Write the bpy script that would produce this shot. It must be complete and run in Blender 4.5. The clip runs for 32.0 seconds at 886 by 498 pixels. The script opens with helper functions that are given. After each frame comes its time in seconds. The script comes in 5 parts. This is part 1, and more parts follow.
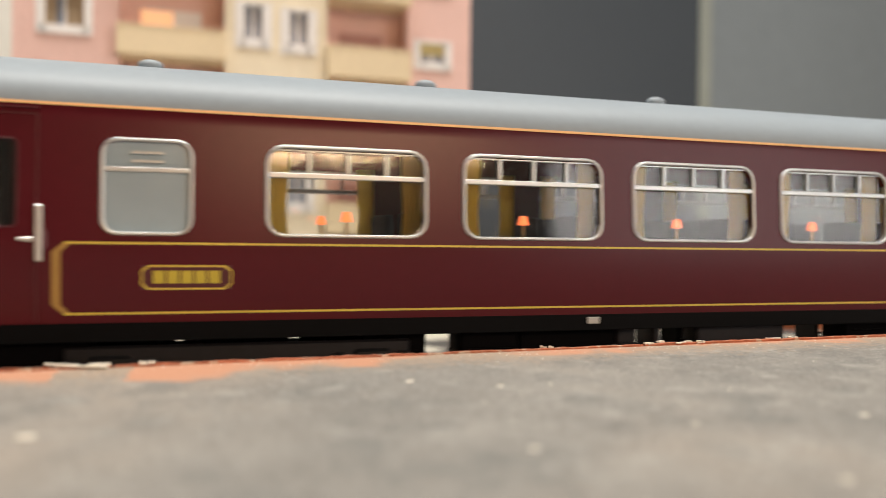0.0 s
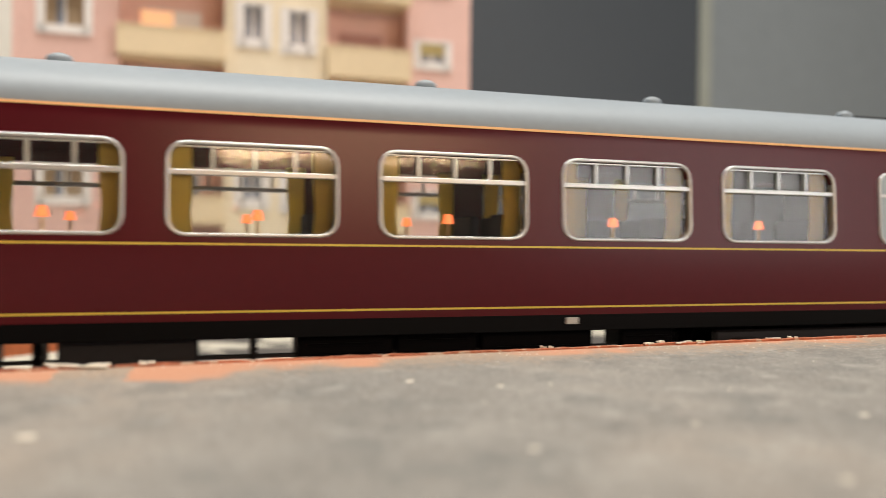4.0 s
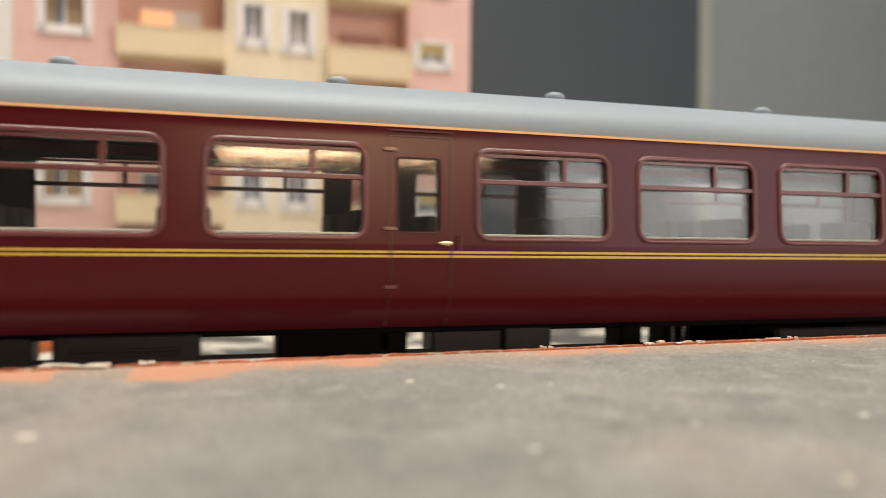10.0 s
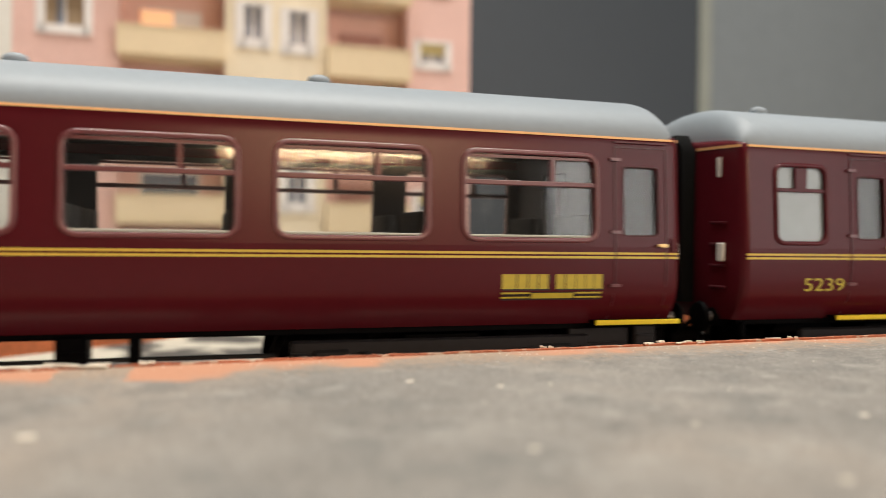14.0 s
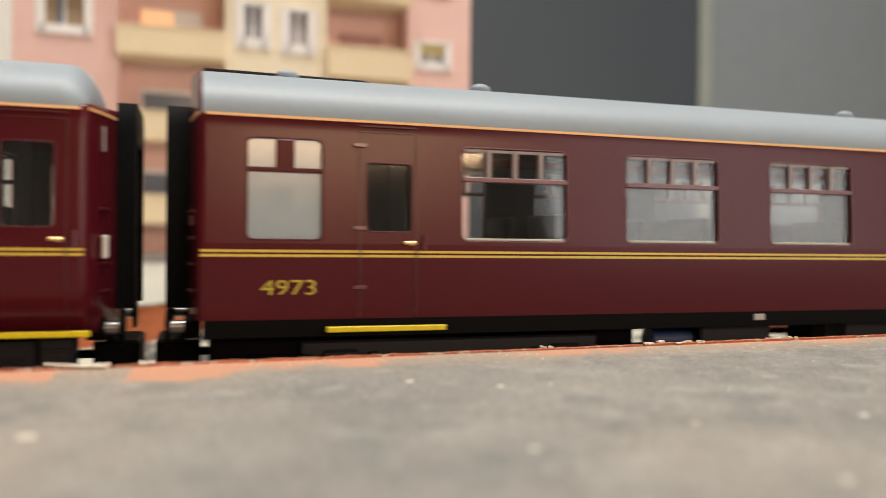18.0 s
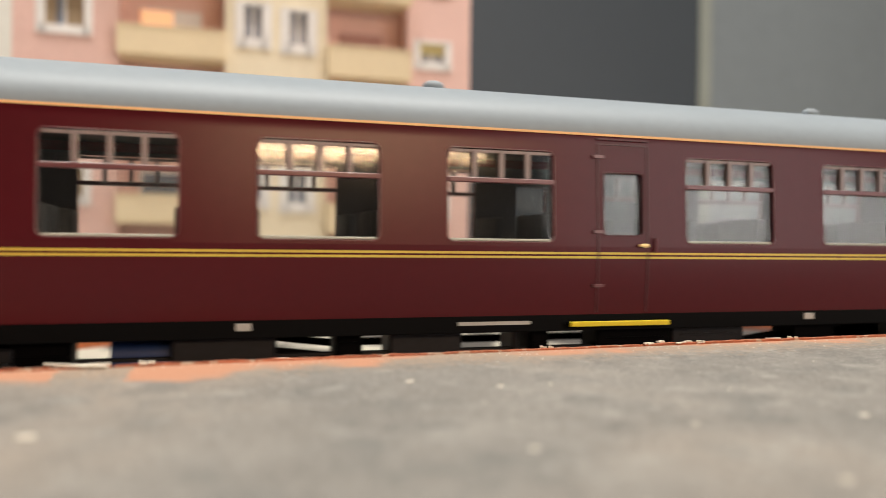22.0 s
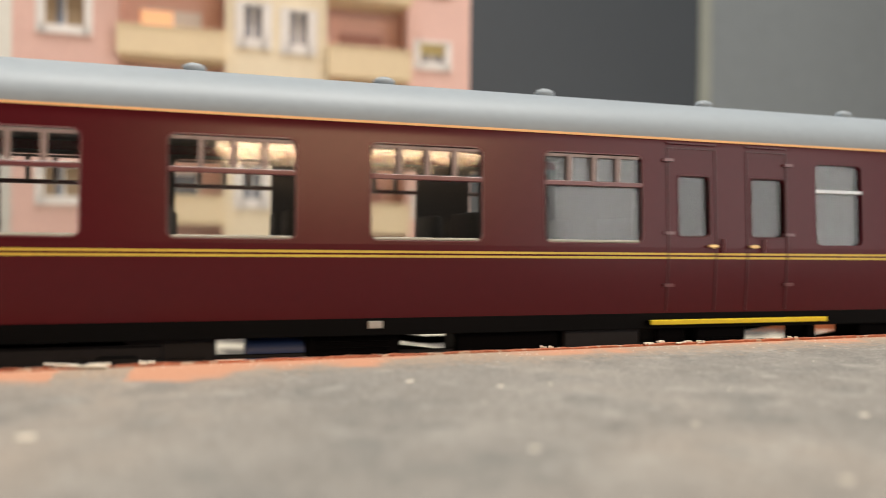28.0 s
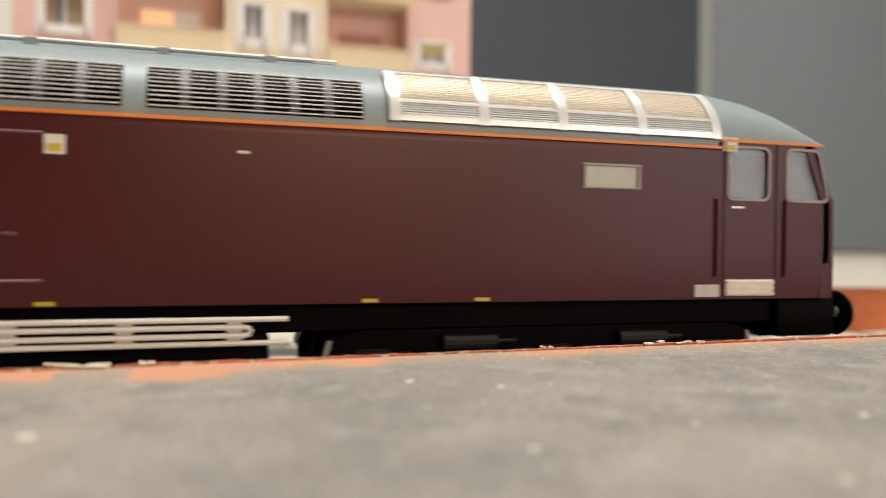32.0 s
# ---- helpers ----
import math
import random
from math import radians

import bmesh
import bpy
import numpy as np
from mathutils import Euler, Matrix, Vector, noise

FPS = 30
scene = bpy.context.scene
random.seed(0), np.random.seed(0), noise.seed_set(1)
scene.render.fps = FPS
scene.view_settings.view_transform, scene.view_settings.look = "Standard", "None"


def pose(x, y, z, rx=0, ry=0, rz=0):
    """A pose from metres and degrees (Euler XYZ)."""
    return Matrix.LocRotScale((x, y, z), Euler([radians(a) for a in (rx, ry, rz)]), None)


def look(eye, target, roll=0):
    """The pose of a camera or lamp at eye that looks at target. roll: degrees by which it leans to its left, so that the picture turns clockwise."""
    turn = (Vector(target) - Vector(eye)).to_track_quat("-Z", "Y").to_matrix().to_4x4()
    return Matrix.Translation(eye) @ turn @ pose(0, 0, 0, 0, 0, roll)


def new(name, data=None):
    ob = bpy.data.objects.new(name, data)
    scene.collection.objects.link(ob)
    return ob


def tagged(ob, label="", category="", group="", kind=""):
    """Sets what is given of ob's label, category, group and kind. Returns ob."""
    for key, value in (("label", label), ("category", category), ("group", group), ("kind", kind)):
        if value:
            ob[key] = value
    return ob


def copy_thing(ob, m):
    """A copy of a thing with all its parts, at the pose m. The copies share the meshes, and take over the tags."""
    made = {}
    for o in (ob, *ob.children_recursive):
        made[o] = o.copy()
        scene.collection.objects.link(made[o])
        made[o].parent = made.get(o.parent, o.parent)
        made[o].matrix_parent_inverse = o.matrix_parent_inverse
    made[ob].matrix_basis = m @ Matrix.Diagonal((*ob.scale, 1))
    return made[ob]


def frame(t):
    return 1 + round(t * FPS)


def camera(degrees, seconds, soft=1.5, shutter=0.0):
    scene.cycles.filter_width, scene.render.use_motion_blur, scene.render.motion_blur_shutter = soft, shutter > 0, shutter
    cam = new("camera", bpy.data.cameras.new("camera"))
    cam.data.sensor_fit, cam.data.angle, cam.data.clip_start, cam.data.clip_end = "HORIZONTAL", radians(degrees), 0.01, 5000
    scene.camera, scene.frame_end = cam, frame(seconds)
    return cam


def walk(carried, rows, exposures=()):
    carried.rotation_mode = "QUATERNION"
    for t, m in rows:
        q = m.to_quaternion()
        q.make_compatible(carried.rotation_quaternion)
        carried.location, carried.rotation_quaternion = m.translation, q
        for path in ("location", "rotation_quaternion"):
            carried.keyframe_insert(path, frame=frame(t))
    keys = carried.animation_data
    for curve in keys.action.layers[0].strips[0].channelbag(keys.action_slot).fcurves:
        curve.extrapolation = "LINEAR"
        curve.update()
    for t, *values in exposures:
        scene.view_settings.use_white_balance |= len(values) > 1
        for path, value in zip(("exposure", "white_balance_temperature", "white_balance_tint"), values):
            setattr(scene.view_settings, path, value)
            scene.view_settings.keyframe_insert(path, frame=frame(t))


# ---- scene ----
# ---- camera: it lies still on the platform ----
FOV = 58.2
cam = camera(FOV, 32.0, soft=0.8, shutter=0.25)
EYE = (-0.0330, -0.1243, 0.0251)
YAW, PITCH, ROLL = -17.3, -0.65, -0.70
CAM = pose(*EYE, 90 + PITCH, ROLL, YAW)
walk(cam, [(0.0, CAM), (32.0, CAM)])
cam.data.dof.use_dof = True
cam.data.dof.focus_distance = 0.116
cam.data.dof.aperture_fstop = 17.0

# ---- light ----
world = bpy.data.worlds.new("room_air")
world.use_nodes = True
world.node_tree.nodes["Background"].inputs[0].default_value = (0.9, 0.95, 1.0, 1)
world.node_tree.nodes["Background"].inputs[1].default_value = 0.02
scene.world = world
scene.view_settings.exposure = 0.20


def area_lamp(name, at, target, sx, sy, watts, colour):
    lamp = bpy.data.lights.new(name, "AREA")
    lamp.shape, lamp.size, lamp.size_y, lamp.energy, lamp.color = "RECTANGLE", sx, sy, watts, colour
    ob = new(name, lamp)
    ob.matrix_world = look(at, target)
    return ob


area_lamp("ceiling_lamp_light", (0.04, 0.02, 1.42), (0.04, 0.02, 0), 1.15, 0.4, 26, (1.0, 0.955, 0.89))
area_lamp("window_daylight", (1.74, -2.18, 0.62), (1.74, 0.0, 0.62), 1.4, 1.6, 20.5, (1.0, 0.95, 0.915))
area_lamp("shade_lamp_light", (0.37, -1.95, 0.55), (0.0, 0.0, 0.02), 0.70, 0.19, 8.8, (1.0, 0.65, 0.38))


# ---- materials ----
def node_mat(name):
    m = bpy.data.materials.new(name)
    m.use_nodes = True
    return m, m.node_tree.nodes, m.node_tree.links, m.node_tree.nodes["Principled BSDF"]


def paint(name, colour, rough=0.4, metal=0.0, var=0.12, scale=400.0, bump=0.0, coat=0.0, fleck=None, fleck_at=0.62, spec=0.5, rvar=1.0):
    """A surface with grain and broad wear. scale: blotches per metre."""
    m, n, l, b = node_mat(name)
    co = n.new("ShaderNodeTexCoord")
    big, fine = n.new("ShaderNodeTexNoise"), n.new("ShaderNodeTexNoise")
    big.inputs["Scale"].default_value, big.inputs["Detail"].default_value = scale * 0.12, 4
    fine.inputs["Scale"].default_value, fine.inputs["Detail"].default_value = scale * 2.2, 6
    for t in (big, fine):
        l.new(co.outputs["Object"], t.inputs["Vector"])
    add = n.new("ShaderNodeMath")
    add.operation = "ADD"
    l.new(big.outputs["Fac"], add.inputs[0])
    l.new(fine.outputs["Fac"], add.inputs[1])
    half = n.new("ShaderNodeMapRange")
    half.inputs["From Min"].default_value, half.inputs["From Max"].default_value = 0.6, 1.4
    half.inputs["To Min"].default_value, half.inputs["To Max"].default_value = 1 - var, 1 + var
    l.new(add.outputs[0], half.inputs["Value"])
    mul = n.new("ShaderNodeVectorMath")
    mul.operation = "SCALE"
    mul.inputs[0].default_value = colour
    l.new(half.outputs[0], mul.inputs["Scale"])
    last = mul.outputs[0]
    if fleck:
        sp = n.new("ShaderNodeTexNoise")
        sp.inputs["Scale"].default_value, sp.inputs["Detail"].default_value = scale * 1.1, 2
        l.new(co.outputs["Object"], sp.inputs["Vector"])
        st = n.new("ShaderNodeMapRange")
        st.inputs["From Min"].default_value, st.inputs["From Max"].default_value = fleck_at, fleck_at + 0.06
        l.new(sp.outputs["Fac"], st.inputs["Value"])
        mx = n.new("ShaderNodeMix")
        mx.data_type = "RGBA"
        l.new(st.outputs[0], mx.inputs["Factor"])
        l.new(last, mx.inputs["A"])
        mx.inputs["B"].default_value = (*fleck, 1)
        last = mx.outputs["Result"]
    l.new(last, b.inputs["Base Color"])
    rr = n.new("ShaderNodeMapRange")
    rr.inputs["To Min"].default_value, rr.inputs["To Max"].default_value = max(rough - 0.06 * rvar, 0.03), min(rough + 0.08 * rvar, 1)
    l.new(fine.outputs["Fac"], rr.inputs["Value"])
    l.new(rr.outputs[0], b.inputs["Roughness"])
    b.inputs["Metallic"].default_value = metal
    b.inputs["Specular IOR Level"].default_value = spec
    b.inputs["Coat Weight"].default_value = coat
    b.inputs["Coat Roughness"].default_value = 0.12
    if bump:
        bp = n.new("ShaderNodeBump")
        bp.inputs["Strength"].default_value, bp.inputs["Distance"].default_value = bump, 0.3 / scale
        l.new(fine.outputs["Fac"], bp.inputs["Height"])
        l.new(bp.outputs[0], b.inputs["Normal"])
    return m


def glass(name, tint=(1, 1, 1), haze=0.0, sheen=0.085):
    m, n, l, b = node_mat(name)
    clear, gloss, mix, edge = n.new("ShaderNodeBsdfTransparent"), n.new("ShaderNodeBsdfGlossy"), n.new("ShaderNodeMixShader"), n.new("ShaderNodeLayerWeight")
    clear.inputs[0].default_value = (*tint, 1)
    gloss.inputs["Roughness"].default_value = 0.06
    p5, mad = n.new("ShaderNodeMath"), n.new("ShaderNodeMath")
    p5.operation, mad.operation = "POWER", "MULTIPLY_ADD"
    edge.inputs["Blend"].default_value = 0.5
    l.new(edge.outputs["Facing"], p5.inputs[0])
    p5.inputs[1].default_value = 5.0
    l.new(p5.outputs[0], mad.inputs[0])
    mad.inputs[1].default_value, mad.inputs[2].default_value = 1 - sheen, sheen
    co, wave, bp = n.new("ShaderNodeTexCoord"), n.new("ShaderNodeTexNoise"), n.new("ShaderNodeBump")
    wave.inputs["Scale"].default_value, wave.inputs["Detail"].default_value = 190, 3
    bp.inputs["Strength"].default_value, bp.inputs["Distance"].default_value = 0.16, 0.0001
    l.new(co.outputs["Object"], wave.inputs["Vector"])
    l.new(wave.outputs["Fac"], bp.inputs["Height"])
    l.new(bp.outputs[0], gloss.inputs["Normal"])
    l.new(mad.outputs[0], mix.inputs[0])
    l.new(clear.outputs[0], mix.inputs[1])
    l.new(gloss.outputs[0], mix.inputs[2])
    out = mix.outputs[0]
    if haze:
        dif, mx2 = n.new("ShaderNodeBsdfDiffuse"), n.new("ShaderNodeMixShader")
        dif.inputs[0].default_value = (0.6, 0.62, 0.62, 1)
        mx2.inputs[0].default_value = haze
        l.new(out, mx2.inputs[1])
        l.new(dif.outputs[0], mx2.inputs[2])
        out = mx2.outputs[0]
    l.new(out, n["Material Output"].inputs["Surface"])
    return m


def glow(name, colour, strength):
    m, n, l, b = node_mat(name)
    b.inputs["Base Color"].default_value = (*colour, 1)
    b.inputs["Emission Color"].default_value = (*colour, 1)
    b.inputs["Emission Strength"].default_value = strength
    return m


MAROON = paint("maroon_gloss_paint", (0.092, 0.0082, 0.0145), 0.26, var=0.06, scale=300, spec=0.25, rvar=0.15)
MAROON_LOCO = paint("maroon_satin_paint", (0.070, 0.0080, 0.0140), 0.34, var=0.06, scale=300, spec=0.34, rvar=0.2)
# paler maroon: the highlight on lips and catches is put into the colour
LIP_MAROON = paint("highlit_maroon_edge", (0.16, 0.055, 0.062), 0.35, scale=300)
MAROON_DARK = paint("maroon_trim_paint", (0.085, 0.010, 0.016), 0.35, scale=300)
MAROON_RIM = paint("maroon_window_rim", (0.17, 0.045, 0.055), 0.3, scale=300, spec=0.8)
ROOF = paint("roof_grey_paint", (0.30, 0.352, 0.398), 0.48, var=0.06, scale=350, spec=0.36)
ROOF_LOCO = paint("loco_roof_grey_paint", (0.25, 0.312, 0.328), 0.40, var=0.08, scale=350, spec=0.45)
YELLOW_LINE = paint("yellow_lining", (0.78, 0.60, 0.09), 0.4, scale=500)
OLD_GOLD = paint("old_gold_lining", (0.42, 0.25, 0.06), 0.4, scale=500)
ORANGE_LINE = paint("pale_orange_lining", (0.82, 0.46, 0.20), 0.4, scale=500)
LOCO_ORANGE = paint("orange_lining", (0.85, 0.27, 0.05), 0.4, scale=500)
SOLEBAR = paint("solebar_dark_grey", (0.0035, 0.0038, 0.0046), 0.6, var=0.3, scale=400, spec=0.08)
DARK_GREY = paint("dark_grey_fitting", (0.011, 0.012, 0.014), 0.5, var=0.3, scale=500, spec=0.3)
PIPE_WHITE = paint("white_pipe_enamel", (0.93, 0.92, 0.88), 0.35, var=0.05, scale=500)
GRILLE_PALE = paint("pale_grille_panel", (0.58, 0.61, 0.54), 0.5, var=0.06, scale=400)
DARK_TEAL = paint("dark_teal_hatch", (0.17, 0.20, 0.22), 0.45, var=0.1, scale=300)
FAN_SLAT = paint("bare_metal_slat", (0.86, 0.80, 0.70), 0.3, metal=0.75, var=0.02, scale=400)
FAN_WELL = paint("dull_metal_well", (0.24, 0.21, 0.17), 0.45, metal=0.5, scale=400)
STEP_YELLOW = paint("step_yellow_paint", (0.95, 0.76, 0.01), 0.45, scale=500)
NOSE_YELLOW = paint("warning_yellow_paint", (0.84, 0.60, 0.02), 0.4, scale=400)
BUFFER_ORANGE = paint("orange_lamp_plastic", (0.90, 0.22, 0.02), 0.4, scale=400)
BLACK = paint("underframe_black", (0.0015, 0.0015, 0.0022), 0.55, var=0.4, scale=500, spec=0.05)
RUBBER = paint("gangway_rubber", (0.004, 0.0045, 0.005), 0.6, scale=400, spec=0.08)
SILVER = paint("silver_window_trim", (0.60, 0.625, 0.63), 0.32, metal=0.6, var=0.05, scale=500)
CHROME = paint("bright_handrail_metal", (0.80, 0.79, 0.76), 0.3, metal=0.5, scale=500)
BRASS = paint("brass_handle", (0.80, 0.55, 0.25), 0.3, metal=0.7, scale=500)
FROST = paint("frosted_window", (0.38, 0.47, 0.52), 0.14, var=0.05, scale=200)
WHITE = paint("white_plastic", (0.80, 0.79, 0.74), 0.5, scale=400)
# the next two are darkened in colour for shade inside the coaches
DIM_INTERIOR = paint("shade_dimmed_plastic", (0.07, 0.075, 0.078), 0.6, scale=300)
CEILING_DARK = paint("shade_dark_ceiling", (0.016, 0.018, 0.025), 0.6, scale=300)
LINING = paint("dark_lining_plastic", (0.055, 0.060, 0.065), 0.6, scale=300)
UNDER_GREY = paint("underframe_grey_plastic", (0.012, 0.0125, 0.016), 0.5, var=0.4, scale=500, spec=0.3)
LOCO_RIM = paint("pale_maroon_rim", (0.36, 0.29, 0.29), 0.35, scale=300)
BRIGHT_ROOF = paint("bright_roof_cover", (0.80, 0.83, 0.84), 0.3, metal=0.45, var=0.05, scale=400)
GRILLE_RIB = paint("grille_rib_grey", (0.075, 0.085, 0.115), 0.45, scale=400)
SLAT_PALE = paint("pale_grille_slat", (0.80, 0.81, 0.80), 0.4, scale=500)
SEAT = paint("blue_grey_seat_cloth", (0.065, 0.072, 0.075), 0.8, scale=900, bump=0.3)
SEAT_P = paint("dark_dining_seat_cloth", (0.06, 0.06, 0.07), 0.8, scale=900, bump=0.3)
INTERIOR = paint("interior_grey_plastic", (0.44, 0.47, 0.48), 0.55, scale=300)
CURTAIN = paint("yellow_curtain_cloth", (0.96, 0.84, 0.30), 0.8, scale=900, bump=0.4)
cloth = CURTAIN.node_tree
thin, both = cloth.nodes.new("ShaderNodeBsdfTranslucent"), cloth.nodes.new("ShaderNodeMixShader")
thin.inputs["Color"].default_value = (0.96, 0.82, 0.28, 1)
both.inputs[0].default_value = 0.45
cloth.links.new(cloth.nodes["Principled BSDF"].outputs[0], both.inputs[1])
cloth.links.new(thin.outputs[0], both.inputs[2])
cloth.links.new(both.outputs[0], cloth.nodes["Material Output"].inputs["Surface"])
LAMPSHADE = glow("lit_orange_lampshade", (1.0, 0.20, 0.06), 1.4)
STEEL = paint("wheel_steel", (0.35, 0.34, 0.33), 0.35, metal=0.9, scale=600)
RAIL = paint("nickel_rail", (0.55, 0.50, 0.45), 0.3, metal=0.9, scale=600)
SLEEPER = paint("sleeper_plastic", (0.06, 0.045, 0.035), 0.7, scale=600)
BALLAST = paint("pale_ballast", (0.20, 0.18, 0.16), 0.9, var=0.35, scale=500, bump=0.5)
BOARD = paint("pale_baseboard", (0.56, 0.53, 0.44), 0.85, var=0.15, scale=40, bump=0.2, fleck=(0.08, 0.075, 0.07), fleck_at=0.45)
GLASS = glass("clear_glazing", (0.995, 1.0, 1.0), 0.006, 0.047)
DINING_GLASS = glass("dining_glazing", (0.995, 1.0, 1.0), 0.010, 0.043)
DOOR_GLASS = glass("door_glazing", (0.80, 0.82, 0.82), 0.02, 0.045)
LOCO_GLASS = glass("cab_glazing", (0.95, 0.96, 0.97), 0.04, 0.05)
PAINT_TEXT = paint("letter_yellow", (0.60, 0.50, 0.05), 0.45, scale=500)
LETTER_SHADE = paint("letter_black_shade", (0.02, 0.01, 0.01), 0.5, scale=500)
DATA_WHITE = paint("data_panel_white", (0.6, 0.6, 0.58), 0.5, scale=500)
WINDSCREEN = paint("cab_windscreen_glass", (0.36, 0.33, 0.33), 0.12, var=0.06, scale=200)
BLUE_PIPE = paint("blue_tank_paint", (0.02, 0.05, 0.16), 0.5, scale=500)

# ---- mesh helpers; numbers in millimetres ----
MM = 0.001


def thing(name, label, category, group="", at=None, kind=""):
    ob = new(name)
    ob.empty_display_size = 0.01
    if at is not None:
        ob.matrix_basis = at
    return tagged(ob, label, category, group, kind)


def mesh_of(name, bm, material, smooth=True, angle=35):
    me = bpy.data.meshes.new(name)
    bmesh.ops.recalc_face_normals(bm, faces=bm.faces)
    bmesh.ops.scale(bm, vec=(MM, MM, MM), verts=bm.verts)
    bm.to_mesh(me)
    bm.free()
    me.materials.append(material)
    if smooth:
        me.polygons.foreach_set("use_smooth", [True] * len(me.polygons))
        me.set_sharp_from_angle(angle=radians(angle))
    return me


def part(name, bm, material, parent=None, label="", at=None, shadow=True):
    ob = new(name, mesh_of(name, bm, material))
    if parent is not None:
        ob.parent = parent
    if at is not None:
        ob.matrix_basis = at
    if label:
        ob["label"] = label
    if not shadow:
        ob.visible_shadow = False
    return ob


def again(ob, parent, at):
    """Another piece on the same mesh."""
    c = ob.copy()
    scene.collection.objects.link(c)
    c.parent = parent
    c.matrix_basis = at
    return c


def shift(x, y, z, rx=0, ry=0, rz=0):
    return pose(x * MM, y * MM, z * MM, rx, ry, rz)


def box(bm, x0, x1, y0, y1, z0, z1, bevel=0.0, seg=1):
    made = bmesh.ops.create_cube(bm, size=1)["verts"]
    for v in made:
        v.co = Vector(((x0 + x1) / 2 + v.co.x * (x1 - x0), (y0 + y1) / 2 + v.co.y * (y1 - y0), (z0 + z1) / 2 + v.co.z * (z1 - z0)))
    if bevel:
        edges = list({e for v in made for e in v.link_edges})
        bmesh.ops.bevel(bm, geom=edges, offset=bevel, segments=seg, profile=0.5, affect="EDGES")
    return bm


def boxed(*a, **k):
    return box(bmesh.new(), *a, **k)


def rod(bm, a, b, r, n=8):
    a, b = Vector(a), Vector(b)
    m = Matrix.Translation((a + b) / 2) @ (b - a).to_track_quat("Z", "Y").to_matrix().to_4x4()
    bmesh.ops.create_cone(bm, cap_ends=True, segments=n, radius1=r, radius2=r, depth=(b - a).length, matrix=m)
    return bm


def disc(bm, at, axis, r, h, n=16, r2=None):
    m = Matrix.Translation(at) @ Vector(axis).to_track_quat("Z", "Y").to_matrix().to_4x4()
    bmesh.ops.create_cone(bm, cap_ends=True, segments=n, radius1=r, radius2=r if r2 is None else r2, depth=h, matrix=m)
    return bm


def round_rect(x0, x1, z0, z1, r, n=4):
    pts = []
    for cx, cz, a in ((x1 - r, z1 - r, 0), (x0 + r, z1 - r, 90), (x0 + r, z0 + r, 180), (x1 - r, z0 + r, 270)):
        for i in range(n + 1):
            t = radians(a + 90 * i / n)
            pts.append((cx + r * math.cos(t), cz + r * math.sin(t)))
    return pts


def loft(bm, rings, closed=False, caps=False):
    """Joins rings of equal count with quads."""
    vs = [[bm.verts.new(p) for p in ring] for ring in rings]
    for a, b in zip(vs, vs[1:]):
        n = len(a)
        for i in range(n if closed else n - 1):
            j = (i + 1) % n
            bm.faces.new((a[i], a[j], b[j], b[i]))
    if caps:
        bm.faces.new(vs[0])
        bm.faces.new(list(reversed(vs[-1])))
    return vs


def plate_with_holes(bm, x0, x1, z0, z1, holes, depth_at, thick, outline=None):
    """A side's window band: a plate in x and z with rounded openings right through it. depth_at(z): its outer face."""
    loops = [outline or [(x0, z0), (x1, z0), (x1, z1), (x0, z1)]] + holes
    edges = []
    for pts in loops:
        vs = [bm.verts.new((x, depth_at(z), z)) for x, z in pts]
        edges += [bm.edges.new((vs[i], vs[(i + 1) % len(vs)])) for i in range(len(vs))]
    made = bmesh.ops.triangle_fill(bm, use_beauty=True, edges=edges)["geom"]
    faces = [f for f in made if isinstance(f, bmesh.types.BMFace)]
    bmesh.ops.recalc_face_normals(bm, faces=faces)
    out = faces[0].normal.y
    if out > 0:
        bmesh.ops.reverse_faces(bm, faces=faces)
    bmesh.ops.solidify(bm, geom=faces, thickness=thick)
    return bm


def ring_frame(bm, x0, x1, z0, z1, r, width, y_out, y_in, depth_at):
    """A raised frame round an opening."""
    outer, inner = round_rect(x0 - width, x1 + width, z0 - width, z1 + width, r + width), round_rect(x0, x1, z0, z1, r)
    rings = []
    for k, off in ((0, y_in), (0, y_out * 0.55), (0.12, y_out * 0.85), (0.35, y_out), (0.65, y_out), (0.88, y_out * 0.8), (1, y_out * 0.45), (1.04, -0.1)):
        rings.append([(xi + (xo - xi) * k, -depth_at(zi + (zo - zi) * k) - off, zi + (zo - zi) * k) for (xi, zi), (xo, zo) in zip(inner, outer)])
    loft(bm, rings, closed=True)
    return bm


def text_mesh(body, size, depth=0.0):
    cu = bpy.data.curves.new("letters", "FONT")
    cu.body, cu.size, cu.extrude, cu.align_x, cu.resolution_u = body, size, depth, "LEFT", 3
    ob = bpy.data.objects.new("letters", cu)
    me = bpy.data.meshes.new_from_object(ob)
    bpy.data.objects.remove(ob)
    return me


def lettering(name, body, x0, x1, z0, z1, y, material, parent, label):
    """Painted letters that fill a rectangle of a side."""
    me = text_mesh(body, 1.0)
    xs, ys = [v.co.x for v in me.vertices], [v.co.y for v in me.vertices]
    bm = bmesh.new()
    bm.from_mesh(me)
    kx, kz = (x1 - x0) / (max(xs) - min(xs)), (z1 - z0) / (max(ys) - min(ys))
    for v in bm.verts:
        v.co = Vector((x0 + (v.co.x - min(xs)) * kx, y, z0 + (v.co.y - min(ys)) * kz))
    return part(name, bm, material, parent, label)

# ---- rolling stock ----
def hw_mk1(z):
    if z < 24.4:
        return 18.3 - 0.55 * ((24.4 - z) / 10.1) ** 2
    if z < 38.8:
        return 18.3 - (z - 24.4) * 0.055
    return 17.51 - 0.055 * (z - 38.8) - 0.012 * (z - 38.8) ** 2 - 0.012 * (z - 38.8) ** 3


